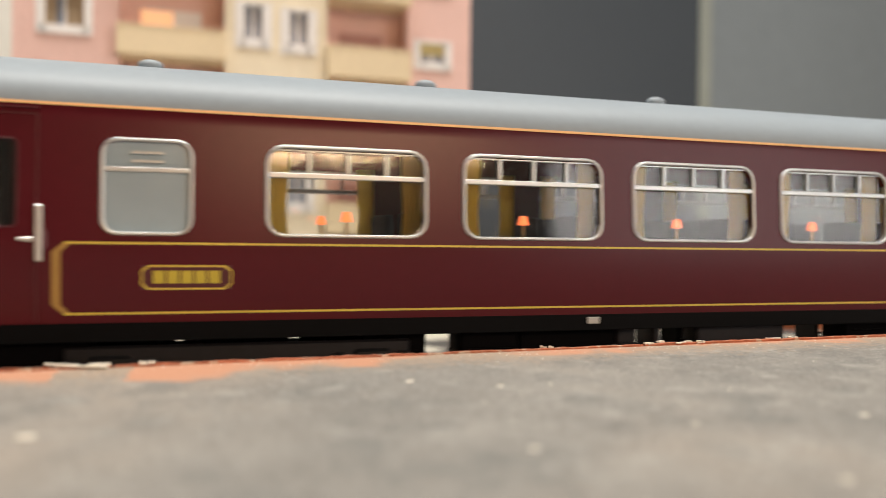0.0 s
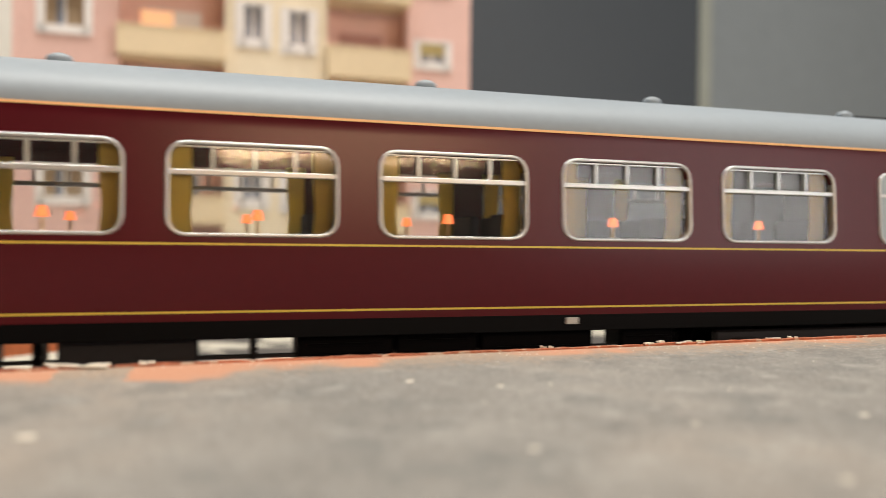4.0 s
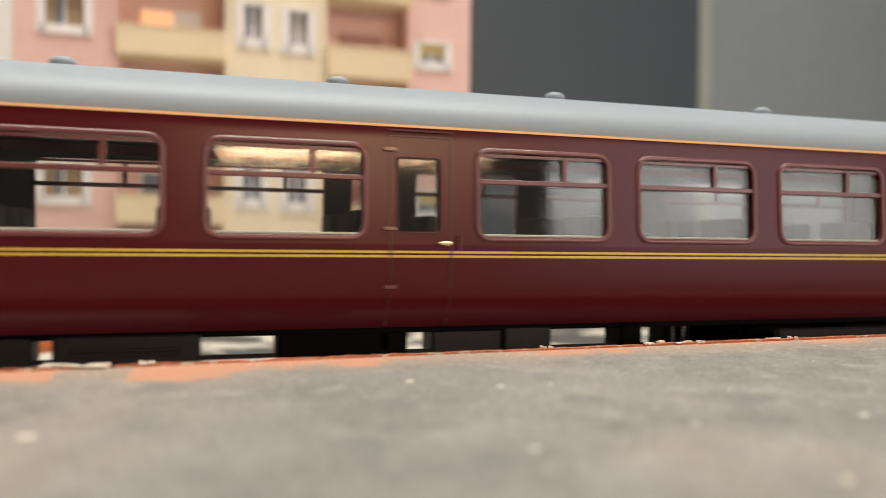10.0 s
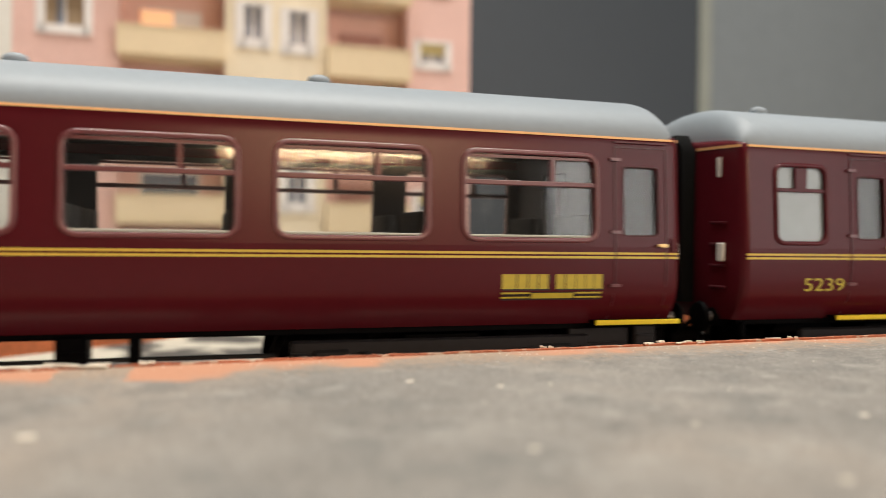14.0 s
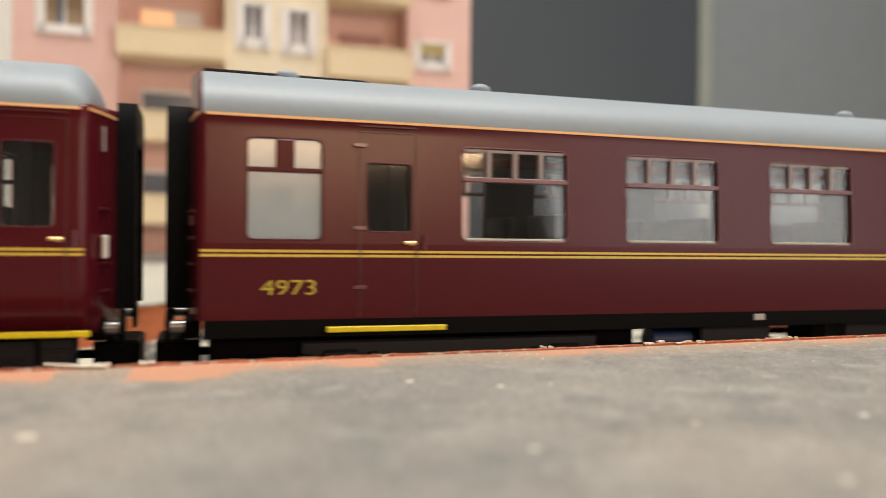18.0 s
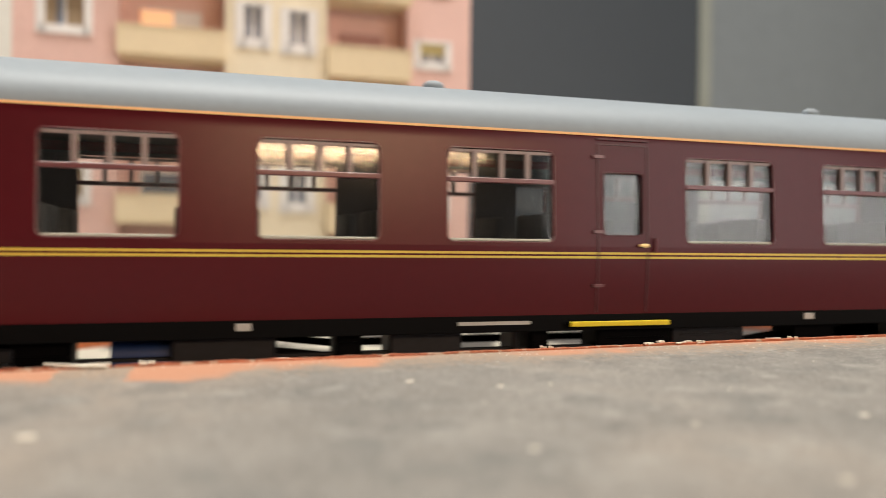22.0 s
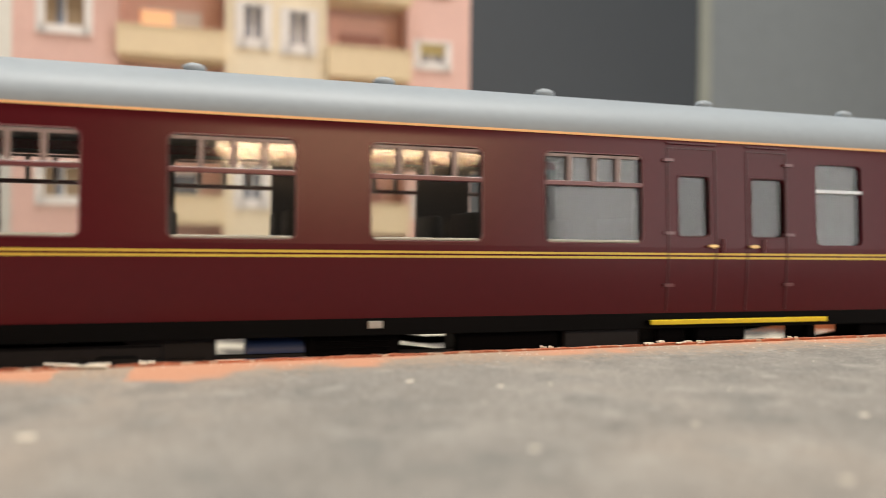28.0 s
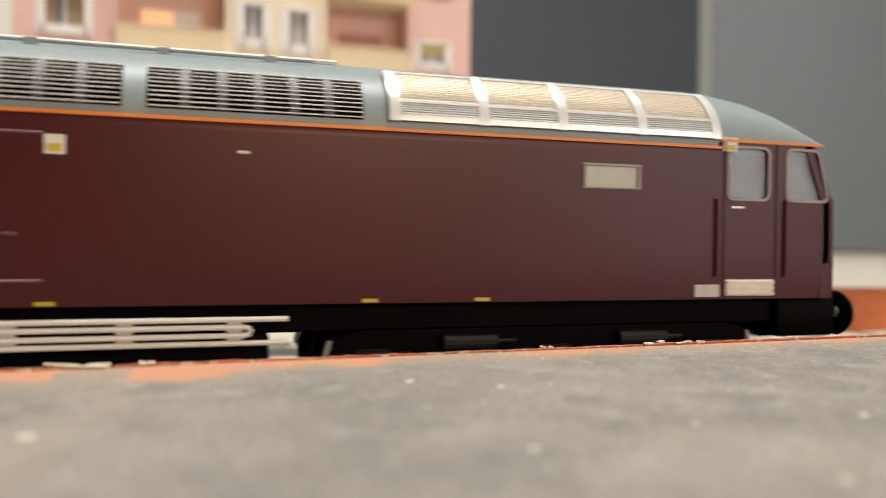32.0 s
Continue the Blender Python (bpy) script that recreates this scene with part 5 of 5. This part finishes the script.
def platform_near():
    """Platform with a chipped red edge; the camera lies on it."""
    top, slope = PLAT_Z, 0.047
    p = thing("platform", "grey card platform with a chipped orange brick edge", "platform", at=Matrix.Identity(4), kind="structure")
    bm = bmesh.new()
    edge = lambda x: -27.1 + slope * x
    rnd = random.Random(4)
    n = 150
    xs = [-700 + 1400 * i / n for i in range(n + 1)]
    rings = []
    for x in xs:
        e = edge(max(min(x, 160), -160)) - 0.9
        rings.append([(x, -600, GROUND_Z), (x, -600, top), (x, e, top), (x, e, GROUND_Z)])
    loft(bm, rings, closed=True, caps=True)
    part("platform_top", bm, PLATFORM, p, "worn grey platform surface")
    # red edge strips laid end to end, each with its own chips
    ends = [-400, -300, -215, -125, -41.5, 27, 100, 190, 300, 400]
    for a, b_ in zip(ends, ends[1:]):
        bm = bmesh.new()
        m = max(10, int((b_ - a) / 1.1))
        rings, lift = [], rnd.uniform(-0.05, 0.22)
        for i in range(m + 1):
            x = a + 0.15 + (b_ - a - 0.3) * i / m
            e = edge(max(min(x, 160), -160))
            wob = noise.noise((x * 0.35, 3.1, 0)) * 0.22 + noise.noise((x * 1.3, 9.1, 0)) * 0.14
            h = top + 0.28 + lift + noise.noise((x * 0.8, 5.5, 0)) * 0.12
            rings.append([(x, e - 1.0, top - 3), (x, e - 1.0, h - 0.05), (x, e - 0.6, h), (x, e + wob, h - 0.08), (x, e + 0.15 + wob, top - 0.6), (x, e, GROUND_Z)])
        loft(bm, rings, closed=True, caps=True)
        part("edge_strip", bm, BRICK_EDGE, p, "chipped orange red edge strip")
    # flakes of paint and grit
    rnd = random.Random(8)
    for k, (x, y, sx, sy, mat) in enumerate([(-46, -29.6, 3.2, 0.7, CHIP), (-42, -29.8, 1.8, 0.5, CHIP), (-38.5, -29.8, 1.1, 0.5, CHIP), (29, -26.0, 1.6, 0.5, CHIP), (33, -26.6, 1.0, 0.4, CHIP), (35.2, -25.9, 1.2, 0.35, CHIP),
                                            (36.5, -26.8, 0.8, 0.3, CHIP), (12, -27.0, 0.7, 0.25, CHIP), (50, -25.3, 1.3, 0.4, CHIP), (54, -24.9, 0.8, 0.3, CHIP)]):
        bm = bmesh.new()
        for j in range(4):
            a, b_ = rnd.uniform(-sx, sx), rnd.uniform(-sy, sy) * 0.6
            box(bm, a - sx * 0.35, a + sx * 0.35, b_ - sy * 0.5, b_ + sy * 0.5, 0, rnd.uniform(0.12, 0.3), 0.03)
        part("paint_flake", bm, mat, p, "", shift(x, y, top + 0.25, rnd.uniform(-3, 3), rnd.uniform(-3, 3), rnd.uniform(-20, 20)))
    grit = bmesh.new()
    grains = [(-3.9, -50.5, 0.36), (-11.9, -45.7, 0.42), (21.6, -70.4, 0.42), (5.5, -85.1, 0.4), (-10.3, -73.4, 0.4), (-44.5, -61.3, 0.6), (5.5, -69.5, 0.3), (1.6, -50.6, 0.2), (17.7, -57.6, 0.2), (40.4, -43.9, 0.18)]
    grains += [(rnd.uniform(-75, 110), rnd.uniform(-98, -31), rnd.choice((0.08, 0.1, 0.13, 0.17))) for k in range(80)]
    for k in range(420):
        x = rnd.uniform(-75, 130)
        grains.append((x, edge(x) - 1.0 - abs(rnd.gauss(0, 2.2)), rnd.choice((0.05, 0.07, 0.09, 0.12))))
    for x, y, r in grains:
        made = bmesh.ops.create_icosphere(grit, subdivisions=1, radius=r)["verts"]
        for v in made:
            v.co = Vector((v.co.x * rnd.uniform(0.8, 1.5) + x, v.co.y * rnd.uniform(0.8, 1.4) + y, v.co.z * 0.35 + top))
    tagged(part("platform_grit", grit, CHIP, p, "pale grit on the platform"), kind="stuff")


PLAT_Z = 10.6
BRICK_EDGE = paint("orange_red_edge_paint", (0.40, 0.125, 0.06), 0.8, var=0.4, scale=500, bump=0.5, fleck=(0.52, 0.38, 0.28), fleck_at=0.56)
CHIP = paint("bare_card_flake", (0.72, 0.66, 0.56), 0.85, var=0.15, scale=800)


def platform_paint():
    """Grey card with soft blotches, tan wear, fine grit and orange rubbed in beside the edge strips."""
    m = paint("platform_grey", (0.238, 0.226, 0.206), 0.8, var=0.28, scale=520, bump=0.3, fleck=(0.42, 0.41, 0.38), fleck_at=0.72)
    n, l, b = m.node_tree.nodes, m.node_tree.links, m.node_tree.nodes["Principled BSDF"]
    last = b.inputs["Base Color"].links[0].from_socket
    co, sep = n.new("ShaderNodeTexCoord"), n.new("ShaderNodeSeparateXYZ")
    l.new(co.outputs["Object"], sep.inputs[0])

    def noise_at(scale, detail, rough=0.55, off=0.0):
        t, mp = n.new("ShaderNodeTexNoise"), n.new("ShaderNodeMapping")
        mp.inputs["Location"].default_value = (off, off * 0.7, 0)
        l.new(co.outputs["Object"], mp.inputs["Vector"])
        l.new(mp.outputs[0], t.inputs["Vector"])
        t.inputs["Scale"].default_value, t.inputs["Detail"].default_value, t.inputs["Roughness"].default_value = scale, detail, rough
        return t.outputs["Fac"]

    def mad(a, k, c):
        q = n.new("ShaderNodeMath")
        q.operation = "MULTIPLY_ADD"
        l.new(a, q.inputs[0])
        q.inputs[1].default_value = k
        if isinstance(c, float):
            q.inputs[2].default_value = c
        else:
            l.new(c, q.inputs[2])
        return q.outputs[0]

    def over(fac, lo, hi, colour, most=1.0):
        st, mx = n.new("ShaderNodeMapRange"), n.new("ShaderNodeMix")
        st.interpolation_type = "SMOOTHSTEP"
        st.inputs["From Min"].default_value, st.inputs["From Max"].default_value, st.inputs["To Max"].default_value = lo, hi, most
        l.new(fac, st.inputs["Value"])
        mx.data_type = "RGBA"
        l.new(st.outputs[0], mx.inputs["Factor"])
        l.new(last, mx.inputs["A"])
        mx.inputs["B"].default_value = (*colour, 1)
        return mx.outputs["Result"]

    # tan wear, mostly towards one end; dark and pale soft stains
    last = over(mad(sep.outputs["X"], -4.0, noise_at(22, 3)), 0.48, 0.84, (0.375, 0.31, 0.25), 0.9)
    last = over(noise_at(130, 5, 0.7, 3.1), 0.48, 0.66, (0.165, 0.165, 0.155), 0.7)
    last = over(noise_at(230, 5, 0.7, 7.7), 0.52, 0.68, (0.36, 0.345, 0.315), 0.75)
    last = over(noise_at(420, 2, 0.5, 1.3), 0.66, 0.76, (0.15, 0.14, 0.13), 0.5)
    last = over(noise_at(1500, 2, 0.7, 9.0), 0.56, 0.68, (0.40, 0.38, 0.345), 0.6)
    last = over(noise_at(1300, 2, 0.7, 6.0), 0.57, 0.68, (0.13, 0.125, 0.115), 0.6)
    # orange beside the edge
    off = mad(sep.outputs["X"], -0.047, sep.outputs["Y"])
    near = mad(noise_at(45, 3, 0.6, 5.0), 0.040, off)
    near = mad(noise_at(300, 3, 0.6, 2.0), 0.004, near)
    crumb = mad(noise_at(750, 3, 0.65, 4.0), 0.022, off)
    last = over(crumb, -0.0285, -0.0175, (0.385, 0.285, 0.205), 0.85)
    near = mad(sep.outputs["X"], -0.11, near)
    # a stretch beside one strip where the orange never took
    bare = n.new("ShaderNodeMath")
    bare.operation = "COMPARE"
    l.new(mad(noise_at(160, 3, 0.6, 8.0), 0.006, sep.outputs["X"]), bare.inputs[0])
    bare.inputs[1].default_value, bare.inputs[2].default_value = -0.0400, 0.0032
    near = mad(bare.outputs[0], -0.012, near)
    last = over(near, -0.0112, -0.0060, (0.56, 0.27, 0.16), 0.9)
    l.new(last, b.inputs["Base Color"])
    return m


PLATFORM = platform_paint()
platform_near()

FORE_Z = 10.6
# the far platform's edge, skewed to the line, with its ramp down at one end
FAR_EDGE = [(-2300, 80, 5.5), (-90, 84, 5.5), (-45, 117, 5.8), (-26, 150, 6.0), (0, 184, 10.6), (90, 140, 10.6), (184, 96, 10.6), (420, 90, 10.6), (2300, 90, 10.6)]


def platform_far():
    p = thing("far_platform", "pale far platform with a brown red side and end ramp", "platform", at=Matrix.Identity(4), kind="structure")
    bm = bmesh.new()
    loft(bm, [[(x, y + 0.6, GROUND_Z), (x, y + 0.6, z - 0.6), (x, 985, FORE_Z - 0.6), (x, 985, GROUND_Z)] for x, y, z in FAR_EDGE], closed=True, caps=True)
    part("platform_side", bm, BROWN_SIDE, p, "brown red platform side")
    bm = bmesh.new()
    loft(bm, [[(x, y, z - 0.6), (x, y, z), (x, y + 40, max(z, FORE_Z - 0.01)), (x, 990, FORE_Z), (x, 990, FORE_Z - 0.6)] for x, y, z in FAR_EDGE], closed=True, caps=True)
    part("platform_paving", bm, PALE_PAVING, p, "pale paving")


BROWN_SIDE = paint("brown_red_side", (0.66, 0.20, 0.08), 0.8, var=0.25, scale=200, bump=0.3)
PALE_PAVING = paint("pale_paving", (0.44, 0.42, 0.36), 0.85, var=0.15, scale=150, bump=0.2)
platform_far()


# ---- the apartment block behind the line ----
KB = 1.04


def bx(x):
    return -33.0 + (x + 33.0) * KB


def bz(z):
    return 25.1 + (z - 25.1) * KB


FACE = -124.3 + 436.3 * KB
PINK = paint("pink_render", (0.77, 0.52, 0.475), 0.85, var=0.08, scale=120, bump=0.2)
CREAM = paint("cream_render", (0.81, 0.72, 0.56), 0.85, var=0.08, scale=120, bump=0.2)
BALCONY = paint("cream_balcony_panel", (0.78, 0.65, 0.45), 0.8, var=0.08, scale=150)
WIN_WHITE = paint("white_window_frame", (0.82, 0.80, 0.80), 0.6, scale=300)
WIN_DARK = paint("dark_window_glass", (0.17, 0.20, 0.26), 0.15, scale=200)
CURTAIN_B = paint("brown_curtain", (0.30, 0.22, 0.14), 0.8, scale=300)
BLIND = paint("yellow_blind", (0.62, 0.52, 0.25), 0.8, scale=300)
# the wall's pink, darkened in its colour for shade inside the balconies
RECESS_SHADE = paint("shaded_pink_recess", (0.50, 0.28, 0.25), 0.85, scale=150)
GREY_PLINTH = paint("grey_plinth", (0.34, 0.33, 0.33), 0.85, scale=200)
LIT_ROOM = glow("warm_lit_room", (1.0, 0.58, 0.32), 0.42)
ROOFING = paint("flat_roof_felt", (0.14, 0.13, 0.13), 0.9, scale=200)


def apartment_block():
    b = thing("apartment_block", "pink and cream model apartment block with balconies", "model building", at=Matrix.Identity(4))
    x0, xa, xb, x1 = bx(-119.5), bx(-19), bx(34.8), bx(117.8)
    base, roofz = FORE_Z + 0.02, bz(236)
    tops = [bz(149.2 + 42.6 * k) for k in (2, 1, 0, -1, -2)]
    depth = 110
    # openings, column by column
    sets = {"pink": [], "cream": [], "right": []}
    for zt in tops:
        sets["pink"].append((bx(-105.6), bx(-86.5), zt - 17.0 - 3.5, zt - 3.5))
        sets["cream"] += [(bx(-9.6), bx(0.8), zt - 19.6, zt - 0.4), (bx(14.0), bx(24.8), zt - 21.2, zt - 1.8)]
        sets["right"].append((bx(87.4), bx(103.0), zt - 24.5, zt - 12.5))
    recess = [(bx(-71), xa, zt - 30.5, zt + 6.0) for zt in tops]
    recess_r = [(xb, bx(80.5), zt - 33, zt + 2.5) for zt in tops]

    def wall(name, xl, xr, holes, y, mat, label):
        bm = bmesh.new()
        plate_with_holes(bm, xl, xr, base, roofz, [[(a, q), (c, q), (c, p), (a, p)] for a, c, p, q in holes], lambda z: y, 3.0)
        return part(name, bm, mat, b, label)

    clip = lambda hs: [(a + 0.01, c - 0.01, max(p, base + 1), min(q, roofz - 1)) for a, c, p, q in hs if max(p, base + 1) < min(q, roofz - 1)]
    wall("front_wall", x0, bx(-71), clip(sets["pink"]), FACE, PINK, "pink rendered wall")
    wall("stair_wall", xa, xb, clip(sets["cream"]), FACE - 2.0, CREAM, "cream rendered wall")
    wall("front_wall", bx(80.5), x1, clip(sets["right"]), FACE, PINK, "pink rendered wall")
    part("gable_wall", boxed(x0, x0 + 3, FACE + 3, FACE + depth, base, roofz), PINK, b)
    part("gable_wall", boxed(x1 - 3, x1, FACE + 3, FACE + depth, base, roofz), PINK, b)
    part("rear_wall", boxed(x0, x1, FACE + depth, FACE + depth + 3, base, roofz), PINK, b)
    part("roof", boxed(x0 - 4, x1 + 4, FACE - 6, FACE + depth + 6, roofz, roofz + 4), ROOFING, b)
    part("plinth", boxed(x0 - 0.6, x1 + 0.6, FACE - 2.8, FACE - 2.05, base, base + 5.5), GREY_PLINTH, b, "grey plinth")
    for kind, mat in (("pink", CURTAIN_B), ("cream", WIN_DARK), ("right", WIN_DARK)):
        yy = FACE if kind != "cream" else FACE - 2.0
        for i, (a, c, p, q) in enumerate(clip(sets[kind])):
            w = part("window", boxed(a, c, yy + 2.2, yy + 2.8, p, q), WIN_DARK if kind != "pink" else WIN_DARK, b, "white framed window")
            bm = bmesh.new()
            o = 5.6 if kind == "cream" else 4.6
            for u0, u1, v0, v1 in ((a - o + 1, a + 0.6, p - o + 0.4, q + 1.2), (c - 0.6, c + o - 1, p - o + 0.4, q + 1.2), (a - 1, c + 1, p - o + 0.4, p + 0.4), (a - 1, c + 1, q - 0.4, q + 1.2)):
                box(bm, u0, u1, yy - 0.8, yy + 2.3, v0, v1, 0.1)
            m = (a + c) / 2
            box(bm, m - 0.55, m + 0.55, yy + 1.6, yy + 2.3, p, q)
            part("window_frame", bm, WIN_WHITE, w)
            if kind == "pink":
                for u0, u1 in ((a + 0.6, a + (c - a) * 0.30), (m + 0.6, c - 0.6)):
                    part("curtain", boxed(u0, u1, yy + 1.75, yy + 2.15, p + 0.3, q - 0.3), CURTAIN_B, w)
            if kind == "right":
                part("blind", boxed(a, c, yy + 1.2, yy + 1.8, p + (q - p) * 0.42, q), BLIND, w, "yellow blind half drawn")
            part("window_sill", boxed(a - 2.6, c + 2.6, yy - 1.0, yy + 0.4, p - 4.2, p - 3.4, 0.15), WIN_WHITE, w)
    for hs, xl, xr in ((recess, bx(-71), xa), (recess_r, xb, bx(80.5))):
        part("recess_wall", boxed(xl, xr, FACE + 16, FACE + 18, base, roofz), PINK, b, "pink wall behind the balconies")
        for s in (xl, xr):
            part("recess_cheek", boxed(s - 0.6, s + 0.6, FACE + 0.6, FACE + 16, base, roofz), PINK, b)
        left = xl < 0 and xr < 0
        for i, zt in enumerate(tops):
            zfl = (zt - 30.6) if left else (zt - 34.6)
            if zfl < base:
                continue
            bal = part("balcony", boxed(xl - 0.4, xr + 0.4, FACE - 8, FACE + 16, zfl - 3.2, zfl, 0.2), BALCONY, b, "cream balcony slab")
            rail_h = 11.6 if left else 13.5
            part("parapet", boxed(xl - 0.4, xr + 0.4, FACE - 8.6, FACE - 7.0, zfl - 3.0, zfl + rail_h, 0.25), BALCONY, bal, "cream balcony parapet")
            part("parapet_side", boxed(xr - 1.2, xr + 0.4, FACE - 7, FACE + 1, zfl, zfl + rail_h, 0.2), BALCONY, bal)
            part("parapet_side", boxed(xl - 0.4, xl + 1.2, FACE - 7, FACE + 1, zfl, zfl + rail_h, 0.2), BALCONY, bal)
            part("coping", boxed(xl - 0.6, xr + 0.6, FACE - 9.0, FACE - 6.6, zfl + rail_h, zfl + rail_h + 0.9, 0.2), BALCONY, bal)
            # right-hand windows and panes are plain boxes in the painted recess shade
            d = part("balcony_window", boxed(xl + 10, xr - 12, FACE + 14.6, FACE + 15.9, zfl + 1, zfl + 27), WIN_WHITE if left else RECESS_SHADE, b, "balcony window")
            if left and i in (2,):
                part("lit_pane", boxed(xl + 10, xl + 27, FACE + 14.2, FACE + 14.8, zfl + 3, zfl + 26), LIT_ROOM, d, "pane lit warmly from within")
            else:
                part("pane", boxed(xl + 11.5, xr - 13.5, FACE + 14.2, FACE + 14.8, zfl + 3, zfl + 25), RECESS_SHADE if not left else WIN_DARK, d)
    return b


apartment_block()
mast = thing("lamp_post", "dark grey model lamp post beside the block", "lamp post", at=shift(bx(-124.5), FACE - 20, FORE_Z))
bm = rod(bmesh.new(), (0, 0, 0), (0, 0, 150), 1.0, 10)
disc(bm, (0, 0, 2), (0, 0, 1), 2.4, 4, 12)
part("post", bm, GREY_PLINTH, mast)
part("lamp_head", boxed(-2, 12, -1.6, 1.6, 149, 152, 0.5), GREY_PLINTH, mast)

# ---- the room ----
WALL_DARK = paint("charcoal_wall_panel", (0.033, 0.043, 0.055), 0.5, var=0.08, scale=20)
WALL_LIGHT = paint("off_white_wall", (0.70, 0.68, 0.63), 0.9, var=0.05, scale=20)
WALL_GREY = paint("grey_wall_panel", (0.180, 0.207, 0.226), 0.5, var=0.08, scale=20)
WALL_TAN = paint("grey_brown_wall_paint", (0.085, 0.075, 0.072), 0.9, var=0.06, scale=20)
STRIP_GREY = paint("grey_joint_strip", (0.26, 0.28, 0.25), 0.6, scale=100)
FLOORING = paint("brown_floor", (0.16, 0.11, 0.07), 0.6, var=0.2, scale=30)
RX0, RX1, RY0, RY1, RZ0, RZ1 = -3100, 3100, -2200, 1010, -950, 1480
rooms = [("wall_back", (RX0, RX1, RY1, RY1 + 60, RZ0, RZ1), WALL_LIGHT, "plain wall behind the layout"),
         ("wall_front", (RX0, RX1, RY0 - 60, RY0, RZ0, RZ1), WALL_TAN, "plain grey brown wall"),
         ("wall_left", (RX0 - 60, RX0, RY0 - 60, RY1 + 60, RZ0, RZ1), WALL_TAN, "plain grey brown wall"),
         ("wall_right", (RX1, RX1 + 60, RY0 - 60, RY1 + 60, RZ0, RZ1), WALL_LIGHT, "plain pale wall"),
         ("floor", (RX0, RX1, RY0, RY1, RZ0 - 60, RZ0), FLOORING, "brown floor"),
         ("ceiling", (RX0, RX1, RY0, RY1, RZ1, RZ1 + 60), WALL_LIGHT, "plain ceiling")]
for name, dims, mat, label in rooms:
    tagged(part(name, boxed(*dims), mat), label, name.split("_")[0], kind="structure")
for xa_, xb_, panel in ((-150, 749.5, WALL_DARK), (772.5, 3000, WALL_GREY)):
    tagged(part("wall_panel", boxed(xa_, xb_, 996, 1009, 14, 1300, 1.0), panel), "dark charcoal backdrop panel", "backdrop", group="backdrop panels", kind="structure")
tagged(part("panel_joint", boxed(750, 772, 994, 1009, 14, 1300, 1.0), STRIP_GREY), "grey strip between two dark panels", "trim", kind="structure")

# ---- train order ----
LEFT = [0.0, 273.8, 550.9, 826.3, 1100.2, 1373.7, 1648.1, 1924.9, 2201.5, 2477.7, 2751.9]
train = [dining, copy_thing(dining, Matrix.Identity(4)), buffet, mk2, copy_thing(mk2, Matrix.Identity(4)), copy_thing(mk2, Matrix.Identity(4)),
         tso, copy_thing(tso, Matrix.Identity(4)), copy_thing(tso, Matrix.Identity(4)), brake, loco]

# how far the train has run to the left, in millimetres, at each time
RUN = [(0.0, 62.2), (1.0, 157.4), (2.0, 248.3), (3.5, 383.9), (5.0, 520.7), (6.0, 611.0), (7.0, 700.2), (8.0, 791.7), (9.0, 880.5), (10.0, 969.5), (11.0, 1057.8), (12.0, 1144.9), (13.0, 1229.5), (14.0, 1323.3), (15.5, 1458.0), (17.0, 1591.9), (18.0, 1680.7), (19.0, 1769.8), (20.0, 1859.8), (21.0, 1947.7), (22.0, 2037.8), (23.0, 2127.8), (24.0, 2215.9), (25.0, 2304.6), (26.0, 2394.4), (27.5, 2528.4), (29.0, 2661.9), (30.0, 2749.9), (31.0, 2839.0), (32.0, 2927.3)]


def run(t):
    for (a, p), (b_, q) in zip(RUN, RUN[1:]):
        if t <= b_:
            return p + (q - p) * (t - a) / (b_ - a)
    return RUN[-1][1]


def motions():
    for ob, u in zip(train, LEFT):
        walk(ob, [(t, shift(u - s, 0, 0)) for t, s in RUN])
        for b_ in ob.children:
            if b_.name.split(".")[0] == "bogie":
                for w in b_.children:
                    if w.name.split(".")[0] == "wheelset":
                        at = w.matrix_basis.translation.copy() / MM
                        walk(w, [(k * 0.1, shift(at.x, at.y, at.z, 0, -math.degrees(run(k * 0.1) / 7.0) % 360, 0)) for k in range(321)])


motions()
